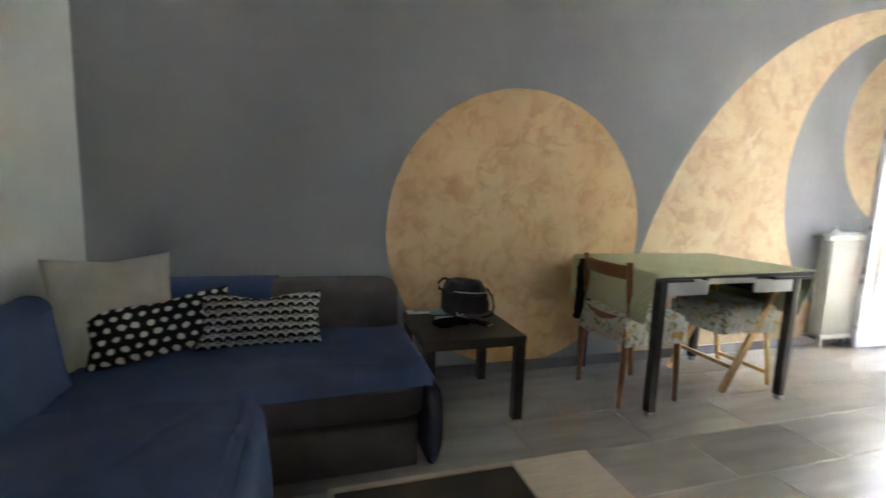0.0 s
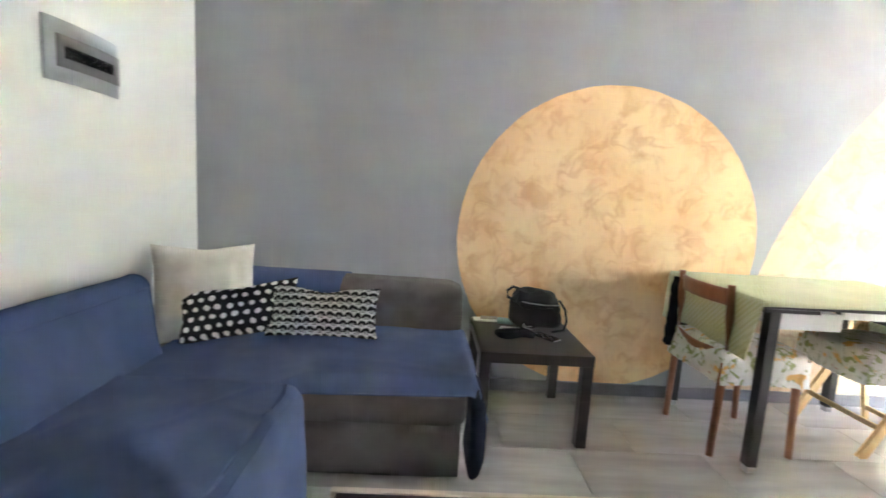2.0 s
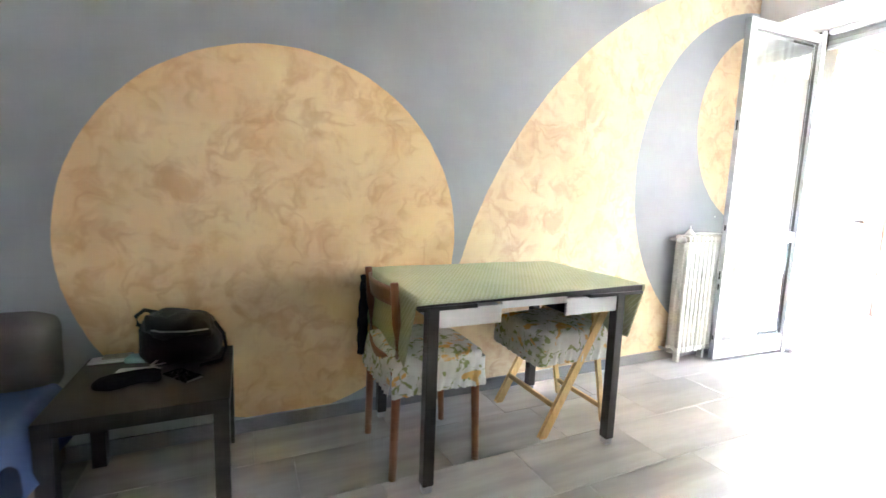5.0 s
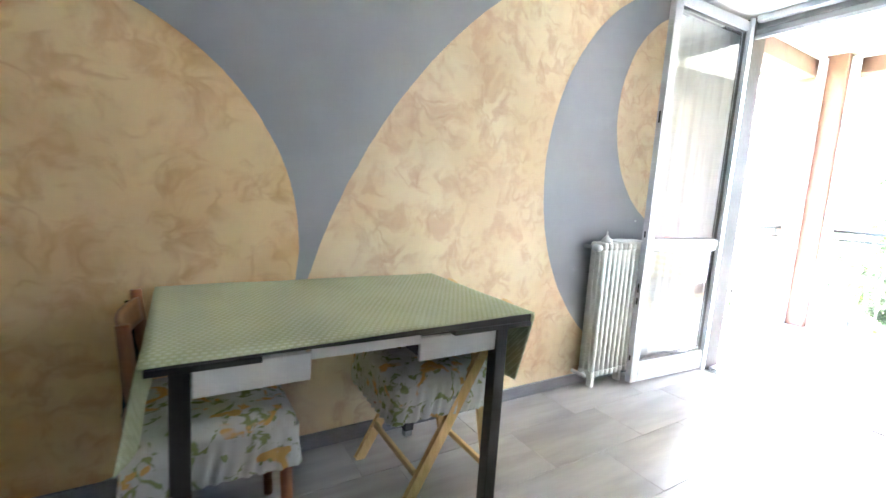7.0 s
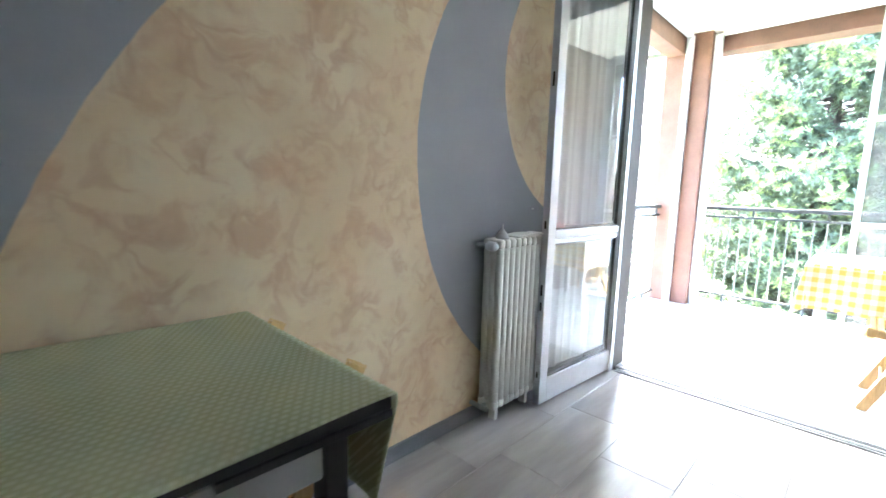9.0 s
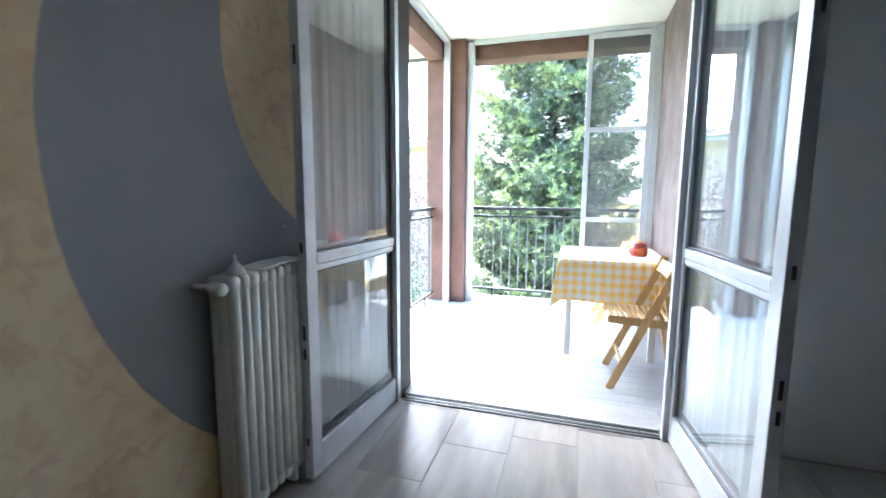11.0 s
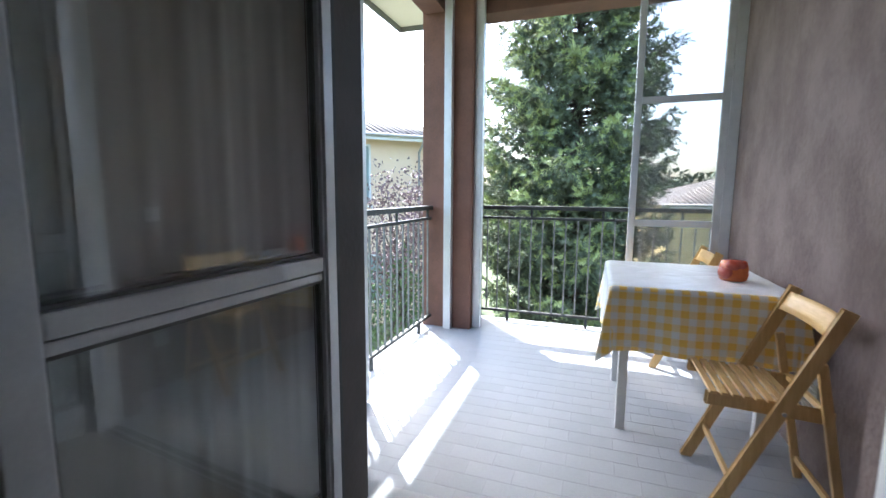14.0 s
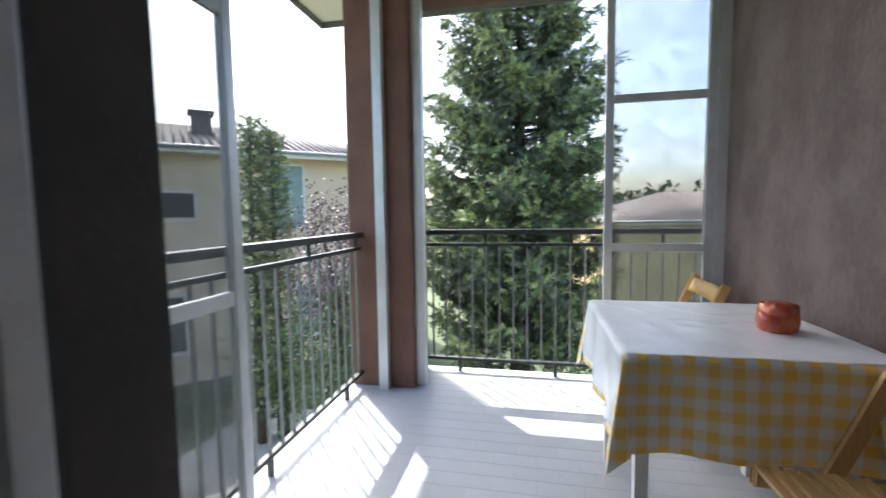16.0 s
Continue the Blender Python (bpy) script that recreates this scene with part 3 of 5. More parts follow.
# ---- the setting: living room ----
H = 2.79
structure("floor", boxed(-1.45, -1.8, -0.2, 5.28, 2.793, -0.004), M_GROUT, "grey grout bed under long grey floor tiles", "floor")
structure("wall_north", boxed(-1.65, 2.793, -0.2, 5.28, 3.0, 3.1), M_MURAL, "grey wall painted with golden stucco discs and a crescent", "wall")
structure("wall_west", boxed(-1.02, 1.555, -0.004, -0.905, 2.793, 2.789), M_WHITE, "plain white painted wall behind the sofa", "wall")
structure("wall_entry", boxed(-1.65, -2.0, -0.2, -1.45, 2.792, 3.1), M_TAUPE, "taupe painted entry wall set back from the room", "wall")
structure("wall_south", boxed(-1.45, -2.0, -0.2, 5.46, -1.8, 3.1), M_WHITE, "plain white wall closing the room", "wall")
structure("wall_east", boxed(5.28, -1.8, -0.2, 5.37, 1.115, 3.1), M_WHITE, "white wall beside the balcony door", "wall")
structure("wall_east_outer", boxed(5.37, -1.8, -0.2, 5.46, 1.105, 3.1), M_BROWN, "brown rough plaster outside wall", "wall")
structure("wall_east_jamb", boxed(5.281, 2.574, -0.2, 5.46, 3.24, 3.1), M_JAMB, "brown plaster jamb of the balcony door, coloured dark for its shade", "wall")
structure("lintel", boxed(5.335, 1.115, 2.43, 5.46, 2.573, 3.1), M_BROWN, "brown plaster lintel over the balcony door", "wall")
structure("bulkhead", boxed(4.81, -1.8, 2.50, 5.278, 2.791, H), M_WHITE, "white boxed bulkhead above the balcony door", "wall")
structure("ceiling", boxed(-1.45, -1.8, H, 5.28, 2.793, 2.95), M_CEIL, "plain white painted ceiling", "ceiling")
structure("baseboard", boxed(-0.9, 2.779, 0.0, 5.27, 2.7925, 0.072, bevel=0.002), M_SKIRT, "grey tile skirting along the painted wall", "skirting")
structure("baseboard_west", boxed(-0.9045, 1.56, 0.0, -0.893, 2.778, 0.072, bevel=0.002), M_SKIRT, "grey tile skirting along the white wall", "skirting")
structure("sill", boxed(5.345, 1.12, -0.02, 5.545, 2.573, 0.004, bevel=0.004), M_STONE, "worn pale stone sill of the balcony door", "sill")

frame_ob = tagged(thing("door_frame", "grey aluminium frame of the open balcony door", "door frame"), kind="structure")
part("jamb_post", boxed(5.215, 2.560, 0.0, 5.262, 2.575, 2.49, bevel=0.003), M_ALU, frame_ob)
part("jamb_post", boxed(5.235, 1.107, 0.0, 5.284, 1.148, 2.49, bevel=0.003), M_ALU, frame_ob)
part("frame_head", boxed(5.24, 1.149, 2.462, 5.299, 2.544, 2.498, bevel=0.003), M_ALU, frame_ob)
part("jamb_seal", boxed(5.263, 2.561, 0.0, 5.279, 2.574, 2.43), M_SEAL, frame_ob, "black rubber seal")
shutter = thing("roller_shutter", "grey slatted roller shutter drawn up over the balcony door", "roller shutter")
part("bottom_bar", boxed(5.303, 1.149, 2.368, 5.327, 2.572, 2.392, bevel=0.003), M_ALU, shutter, "pale bottom bar")
for z in (2.394, 2.433, 2.472, 2.511):
    part("slat", boxed(5.306, 1.149, z, 5.322, 2.572, z + 0.036, bevel=0.007), M_ALUD, shutter)
track = tagged(thing("threshold_track", "aluminium threshold track with dark grooves", "threshold"), kind="structure")
for i, (a, b, hgt) in enumerate(((5.252, 5.259, 0.008), (5.287, 5.296, 0.007), (5.330, 5.344, 0.008))):
    part("track_rib", boxed(a, 1.15, 0.0, b, 2.543, hgt, bevel=0.002), M_ALU, track)
part("track_bed", boxed(5.25, 1.15, -0.01, 5.344, 2.543, 0.003), M_SEAL, track, "dark track groove")


def door_leaf(m, label, wide=0.855, side=1, curtain=None):
    """A glazed aluminium leaf from its hinge along +x, with a sheer curtain on the room side."""
    d = thing("balcony_door_leaf", label, "door", "balcony door leaves", m)
    top, t = 2.462, 0.021
    part("stile", boxed(0, -t, 0.015, 0.066, t, top, bevel=0.004), M_ALU, d)
    part("stile", boxed(wide - 0.068, -t, 0.015, wide, t, top, bevel=0.004), M_ALU, d)
    part("top_rail", boxed(0.0665, -t, top - 0.062, wide - 0.0685, t, top, bevel=0.004), M_ALU, d)
    part("mid_rail", boxed(0.0665, -t, 0.930, wide - 0.0685, t, 0.976, bevel=0.005), M_ALU, d)
    part("mid_rail", boxed(0.0665, -t + 0.004, 0.902, wide - 0.0685, t - 0.004, 0.927, bevel=0.005), M_ALU, d)
    part("kick_rail", boxed(0.0665, -t, 0.015, wide - 0.0685, t, 0.15, bevel=0.004), M_ALU, d)
    for z0, z1 in ((0.151, 0.901), (0.977, top - 0.063)):
        g = part("glass_pane", boxed(0.067, -0.003, z0, wide - 0.067, 0.003, z1), M_GLASS, d, "clear door glass")
        g.visible_shadow = False
        for a, b, c, e in ((0.067, z0, 0.075, z1), (wide - 0.075, z0, wide - 0.067, z1)):
            part("glazing_seal", boxed(a, -0.008, b, c, 0.008, e), M_FUSED, d)
        for zz in (z0, z1 - 0.008):
            part("glazing_seal", boxed(0.0755, -0.008, zz, wide - 0.0755, 0.008, zz + 0.008), M_FUSED, d)
    for z in (0.25, 1.3, 2.2):
        part("hinge", tube(bmesh.new(), [(-0.008, side * 0.012, z), (-0.008, side * 0.012, z + 0.09)], 0.009, 10), M_SEAL, d, "black hinge knuckle", True)
    for z, h in ((0.165, 0.035), (0.545, 0.045), (0.625, 0.06), (0.985, 0.04), (1.70, 0.07)):
        part("lock_plate", boxed(wide + 0.0005, -0.006, z, wide + 0.003, 0.006, z + h, bevel=0.001), M_SEAL, d)
    # curtain stretched behind the glass
    for z0, z1 in ((0.17, 0.892), (0.985, 2.385)):
        def fold(u, v, z0=z0, z1=z1):
            x = 0.05 + u * (wide - 0.13)
            calm = min(1.0, u * 8, (1 - u) * 6)
            wave = math.sin(u * 23 + 1.8 * math.sin(u * 5 + z0) + 0.5 * v) + 0.45 * math.sin(u * 51 + v * 1.2 + z0) + 0.15 * math.sin(u * 97)
            return Vector((x, side * (0.036 + 0.009 * calm * wave), z0 + v * (z1 - z0)))
        part("sheer_curtain", sheet(bmesh.new(), fold, 150, 6), curtain, d, "thin white net curtain", True)
        for z in (z0 + 0.008, z1 - 0.006):
            part("curtain_rod", tube(bmesh.new(), [(0.03, side * 0.03, z), (wide - 0.03, side * 0.03, z)], 0.004, 8), M_ALU, d, "", True)
    return d


door_leaf(pose(5.275, 2.588, 0, 0, 0, 176.6), "open aluminium balcony door leaf folded against the painted wall", 0.832, -1, M_SHEER)
door_leaf(pose(5.275, 1.105, 0, 0, 0, 186.5), "open aluminium balcony door leaf with net curtain, standing into the room", 0.855, 1, M_NET)

# ---- the setting: balcony ----
structure("balcony_slab", boxed(5.46, 0.68, -0.22, 8.08, 3.24, -0.0009), M_BGROUT, "grey mortar bed of the balcony floor", "floor")
structure("balcony_wall_south", boxed(5.46, 0.68, -0.005, 8.05, 0.88, 2.83), M_BROWN, "brown rough plaster balcony wall", "wall")
structure("balcony_ceiling", boxed(5.462, 0.70, 2.83, 8.05, 3.20, 3.095), M_SOFFIT, "cream painted balcony ceiling", "ceiling")
structure("beam_front", boxed(7.80, 0.885, 2.65, 8.04, 2.775, 2.829, bevel=0.008), M_BEAM, "brown painted beam over the balcony front", "beam")
structure("beam_side", boxed(5.465, 3.02, 2.63, 7.615, 3.20, 2.829, bevel=0.008), M_BEAM, "brown painted beam over the balcony side", "beam")
structure("pillar", boxed(7.62, 2.78, -0.005, 8.05, 3.22, 2.829, bevel=0.012), M_PILLAR, "red-brown painted square corner pillar", "pillar")
structure("roof_eave", boxed(3.0, -2.0, 3.10, 9.0, 4.05, 3.30, bevel=0.01), M_SOFFIT, "cream soffit of the overhanging roof", "eave")
structure("eave_trim", boxed(9.001, -2.0, 3.05, 9.03, 4.08, 3.32), M_FUSED, "dark grey metal edge of the roof", "eave")
structure("eave_trim_side", boxed(3.0, 4.051, 3.05, 9.0, 4.08, 3.32), M_FUSED, "dark grey metal edge of the roof", "eave")


def track_post(name, a, label):
    ob = tagged(thing(name, label, "screen track"), kind="structure")
    part("channel", boxed(*a, bevel=0.004), M_ALU, ob)
    return ob


for nm, a in (("screen_track_front", (7.685, 2.71, 0.0, 7.745, 2.779, 2.80)), ("screen_track_front_end", (7.685, 0.881, 0.0, 7.745, 0.945, 2.80)),
              ("screen_track_front_head", (7.685, 0.946, 2.785, 7.745, 2.709, 2.829)), ("screen_track_side", (7.56, 2.94, 0.0, 7.619, 3.005, 2.80)),
              ("screen_track_side_head", (5.52, 2.94, 2.785, 7.559, 3.005, 2.829)), ("screen_track_side_end", (5.461, 2.94, 0.0, 5.515, 3.005, 2.829))):
    track_post(nm, a, "grey aluminium track for the sliding balcony panes")


def sliding_pane(m, wide, rails, label):
    """A tall sliding frame along +x with dusty panes."""
    s = thing("sliding_pane", label, "sliding pane", "balcony sliding panes", m)
    top, t, w = 2.775, 0.016, 0.048
    part("stile", boxed(0, -t, 0.012, w, t, top, bevel=0.004), M_ALU, s)
    part("stile", boxed(wide - w, -t, 0.012, wide, t, top, bevel=0.004), M_ALU, s)
    zs = [0.012] + rails + [top - w]
    for z in zs:
        part("cross_rail", boxed(w + 0.0005, -t + 0.002, z, wide - w - 0.0005, t - 0.002, z + w, bevel=0.004), M_ALU, s)
    for a, b in zip(zs, zs[1:]):
        part("pane", boxed(w + 0.001, -0.003, a + w + 0.0005, wide - w - 0.001, 0.003, b - 0.0005), M_SCREEN, s, "dusty translucent pane")
    return s


sliding_pane(pose(7.706, 0.947, 0, 0, 0, 90), 0.61, [0.935, 1.835], "grey aluminium sliding pane with three dusty lights, pushed open")
sliding_pane(pose(5.517, 2.962, 0, 0, 0, 0), 0.635, [0.885, 1.82], "grey aluminium sliding pane with dusty lights beside the railing")


def railing(m, length, label):
    r = thing("balcony_railing", label, "railing", "balcony railings", m)
    part("handrail", boxed(0, -0.032, 1.03, length, 0.032, 1.066, bevel=0.005), M_RAIL, r)
    part("upper_rail", boxed(0, -0.016, 0.945, length, 0.016, 0.967, bevel=0.003), M_RAIL, r)
    part("lower_rail", boxed(0, -0.016, 0.085, length, 0.016, 0.107, bevel=0.003), M_RAIL, r)
    n = int(length / 0.098)
    me = mesh_of("baluster", boxed(-0.006, -0.006, 0.1075, 0.006, 0.006, 0.9445), M_BARS)
    st = mesh_of("stay", boxed(-0.01, -0.008, 0.9675, 0.01, 0.008, 1.0295), M_RAIL)
    for i in range(n):
        b = new("baluster", me)
        b.parent, b.location = r, ((i + 0.5) * length / n, 0, 0)
        if i % 6 == 2:
            s = new("stay", st)
            s.parent, s.location = r, ((i + 0.5) * length / n, 0, 0)
    for x in (0.25, length / 2, length - 0.25):
        part("foot", boxed(x - 0.012, -0.012, 0.0, x + 0.012, 0.012, 0.0845), M_RAIL, r)
    return r


railing(pose(5.465, 3.15, 0), 2.15, "dark iron balcony railing with square bars, along the side")
railing(pose(8.005, 0.885, 0, 0, 0, 90), 1.89, "dark iron balcony railing with square bars, along the front")


# ---- living room things ----
def sofa():
    s = thing("corner_sofa", "grey-brown fabric corner sofa with a chaise, on the tiled floor", "sofa")
    part("base", soft_box(bmesh.new(), -0.86, 1.915, 0.015, 0.585, 2.76, 0.225, 0.02, 6), M_SOFA, s, "", True)
    part("seat_cushion", soft_box(bmesh.new(), -0.88, 1.90, 0.228, 0.60, 2.60, 0.418, 0.05, 10, 0.004, 6, 0.008), M_SOFA, s, "", True)
    part("back_cushion", soft_box(bmesh.new(), -0.885, 2.535, 0.36, 0.612, 2.765, 0.682, 0.075, 10, 0.006, 5), M_SOFA, s, "", True)
    part("side_back", soft_box(bmesh.new(), -0.80, 0.45, 0.30, -0.70, 1.985, 0.745, 0.045, 12, 0.006, 5), M_SOFA, s, "", True)
    part("chaise_base", soft_box(bmesh.new(), -0.86, 0.55, 0.015, -0.05, 1.90, 0.225, 0.02, 6), M_SOFA, s, "", True)
    part("chaise_cushion", soft_box(bmesh.new(), -0.76, 0.53, 0.228, -0.055, 1.795, 0.425, 0.05, 10, 0.004, 6), M_SOFA, s, "", True)
    bm = bmesh.new()
    tube(bm, [(-0.2, 1.897, 0.372), (0.2, 1.892, 0.373), (0.55, 1.896, 0.372)], 0.005, 6)
    part("piping", bm, M_SOFA, s, "", True)
    return s


sofa()
cover_group = "blue sofa covers"


def crumpled(p, amp, freq=3.2):
    fold = max(0.0, 1 - 7 * abs(noise.noise(Vector((p.x * 1.3 + 5, p.y * 2.6 + p.x * 0.8, p.z * 2)))))
    crease = max(0.0, 1 - 6 * abs(noise.noise(Vector((p.x * 4.1 - p.y * 1.5, p.y * 3.3, p.z * 3 + 9)))))
    amp *= 0.15 + 0.85 * max(0.0, min(1.0, (p.z - 0.395) / 0.06))
    return p + Vector((0, 0, amp)) * (noise.noise(Vector((p.x * freq, p.y * freq * 1.7, p.z * freq))) + 0.5 * noise.noise(p * freq * 3.1) + 0.65 * fold + 0.35 * crease)


def seat_cover():
    """A cloth over the seat that hangs over its end, its front edge short of the cushion's."""
    bm = bmesh.new()

    def f(u, v):
        # u along x over the right end, v from front to back
        s = u * 1.86
        y = 1.885 + 0.70 * v - 0.03 * (1 - v) * math.sin(u * 5)
        if s < 1.22:
            x = -0.70 + s * 1.0656
            tuck = max(0.0, min(1.0, (-0.03 - x) / 0.10))
            p = Vector((x, y - 0.10 * tuck * (1 - v), 0.438 - 0.012 * tuck * (1 - v)))
        elif s < 1.30:
            a = (s - 1.22) / 0.08 * math.pi / 2
            p = Vector((0.60 + 0.04 * math.sin(a), y, 0.393 + 0.045 * math.cos(a)))
        else:
            d = min(s - 1.30, 0.13)
            p = Vector((0.64 + 0.006 * math.sin(v * 17) + 0.34 * d, y, 0.393 - d))
        drop = max(0.0, (0.10 - v) / 0.10)
        if s < 1.26:
            p.z -= 0.05 * drop ** 1.6
            p.y -= 0.006 * drop
        return crumpled(p, 0.010)

    sheet(bm, f, 110, 50)
    ob = part("seat_cover", bm, M_BLUE, None, "", True)
    part("hem", tube(bmesh.new(), [f(0.10 + 0.55 * i / 40, 0.0) + Vector((0, -0.001, 0.001)) for i in range(41)], 0.0035, 6), M_BLUE, ob, "stitched hem", True)
    return tagged(ob, "blue cotton cover spread over the sofa seat", "sofa cover", cover_group)


def chaise_cover():
    bm = bmesh.new()

    def f(u, v):
        s = u * 1.18
        y = 0.50 + 1.31 * v
        rr = 0.07
        if s < 0.72:
            p = Vector((-0.70 + s, y, 0.462))
        elif s < 0.72 + rr * 1.571:
            a = (s - 0.72) / rr
            p = Vector((0.02 + rr * math.sin(a) - 0.02, y, 0.462 - rr + rr * math.cos(a)))
        else:
            d = s - 0.72 - rr * 1.571
            p = Vector((0.07 + 0.03 * d + 0.014 * math.sin(y * 16) * min(1, d * 6), y, 0.392 - d * 1.05))
        p.x -= 0.052 * max(0.0, min(1.0, (p.x + 0.5) / 0.4))
        back = max(0.0, (v - 0.955) / 0.045)
        p.x -= 0.035 * max(0.0, (v - 0.90) / 0.10) ** 2 * max(0.0, min(1.0, (p.x + 0.35) / 0.35))
        p.z -= 0.045 * back ** 2
        return crumpled(p, 0.014, 2.6)

    sheet(bm, f, 90, 90)
    ob = part("chaise_cover", bm, M_BLUE, None, "", True)
    part("hem", tube(bmesh.new(), [f(0.25 + 0.75 * i / 40, 1.0) + Vector((0, 0.001, 0.001)) for i in range(41)], 0.0035, 6), M_BLUE, ob, "stitched hem", True)
    part("seam", tube(bmesh.new(), [f(0.645, 0.02 + 0.95 * i / 40) + Vector((0.001, 0, 0.001)) for i in range(41)], 0.003, 6), M_BLUE, ob, "ridged side seam", True)
    return tagged(ob, "blue cotton cover draped over the chaise, hanging at its side", "sofa cover", cover_group)


def back_cover():
    bm = bmesh.new()

    def f(u, v):
        y = 0.46 + 1.55 * u
        s = v * 0.66
        if s < 0.34:
            p = Vector((-0.635 - 0.045 * s / 0.34, y, 0.448 + s * 0.785))
        elif s < 0.50:
            a = (s - 0.34) / 0.16 * math.pi
            p = Vector((-0.742 + 0.062 * math.cos(a), y, 0.715 + 0.048 * math.sin(a)))
        else:
            p = Vector((-0.804 - 0.3 * (s - 0.50), y, 0.715 - (s - 0.50)))
        q = noise.noise(Vector((p.y * 2.2, p.z * 5, 1.0))) * 0.010 + noise.noise(Vector((p.y * 8, p.z * 9, 4.0))) * 0.004 + 0.004 * max(0.0, 1 - 5 * abs(noise.noise(Vector((p.y * 2.7 + p.z * 2.0, p.z * 1.2, 2.0)))))
        if s < 0.5:
            p.x += q
            p.z += q * 0.5
        return p

    sheet(bm, f, 110, 36)
    ob = part("back_cover", bm, M_BLUE, None, "", True)
    part("hem", tube(bmesh.new(), [f(1.0, 0.75 * i / 24) + Vector((0.001, 0.001, 0)) for i in range(25)], 0.0035, 6), M_BLUE, ob, "stitched hem", True)
    part("seam", tube(bmesh.new(), [f(i / 40, 0.515) + Vector((0.001, 0, 0.001)) for i in range(41)], 0.003, 6), M_BLUE, ob, "ridged top seam", True)
    return tagged(ob, "blue cotton cover thrown over the sofa's side back", "sofa cover", cover_group)


def corner_cover():
    bm = bmesh.new()

    def f(u, v):
        x = -0.875 + 0.815 * u + (0.05 * v if u > 0.9 else 0)
        s = v * 0.42
        if s < 0.22:
            p = Vector((x, 2.527, 0.44 + s * 0.97))
        else:
            a = min(1.0, (s - 0.22) / 0.20) * math.pi
            p = Vector((x, 2.65 - 0.115 * math.cos(a), 0.652 + 0.046 * math.sin(a)))
        return p + Vector((0, 0, 0.004)) * noise.noise(p * 6)

    sheet(bm, f, 24, 22)
    return tagged(part("corner_cover", bm, M_BLUE, None, "", True), "blue cotton cover tucked over the sofa's corner back", "sofa cover", cover_group)


seat_cover(), chaise_cover(), back_cover(), corner_cover()
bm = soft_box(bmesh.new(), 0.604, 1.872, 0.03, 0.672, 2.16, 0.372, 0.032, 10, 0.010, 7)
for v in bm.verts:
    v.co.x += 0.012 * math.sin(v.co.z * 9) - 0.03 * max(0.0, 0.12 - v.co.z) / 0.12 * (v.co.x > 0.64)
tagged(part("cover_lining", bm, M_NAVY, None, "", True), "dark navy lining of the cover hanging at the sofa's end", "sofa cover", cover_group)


def cushion(name, material, w, h, t, m, label, dent=0.0, seed=0):
    ob = part(name, pillow_mesh(w, h, t, 22, dent, seed), material, None, "", True)
    ob.matrix_basis = m
    return tagged(ob, label, "cushion", "sofa cushions")


cushion("linen_cushion", M_LINEN, 0.43, 0.45, 0.16, pose(-0.615, 2.315, 0.632, -14, 0, 28), "natural linen square cushion leaning in the sofa corner", 0.01, 1)
cushion("dotted_cushion", M_DOTS, 0.53, 0.24, 0.12, pose(-0.43, 2.245, 0.572, -22, -9, 9), "black oblong cushion with white dots", 0.01, 4)
cushion("printed_cushion", M_MOTIF, 0.50, 0.235, 0.12, pose(-0.05, 2.24, 0.588, -22, 0, 2), "black and white printed oblong cushion with a dented top", 0.022, 8)
cushion("dark_cushion", M_BLACKC, 0.40, 0.40, 0.12, pose(-0.575, 0.985, 0.575, -30, 20, 105), "dark grey cushion lying against the sofa's side back", 0.0, 11)


def lack_table():
    s = thing("side_table", "black-brown square side table beside the sofa", "side table")
    part("tabletop", boxed(0.675, 2.20, 0.40, 1.205, 2.755, 0.45, bevel=0.002), M_BLACKW, s)
    for x in (0.676, 1.154):
        for y in (2.201, 2.704):
            part("leg", boxed(x, y, 0, x + 0.05, y + 0.05, 0.3995, bevel=0.002), M_BLACKW, s)
    return s


lack_table()


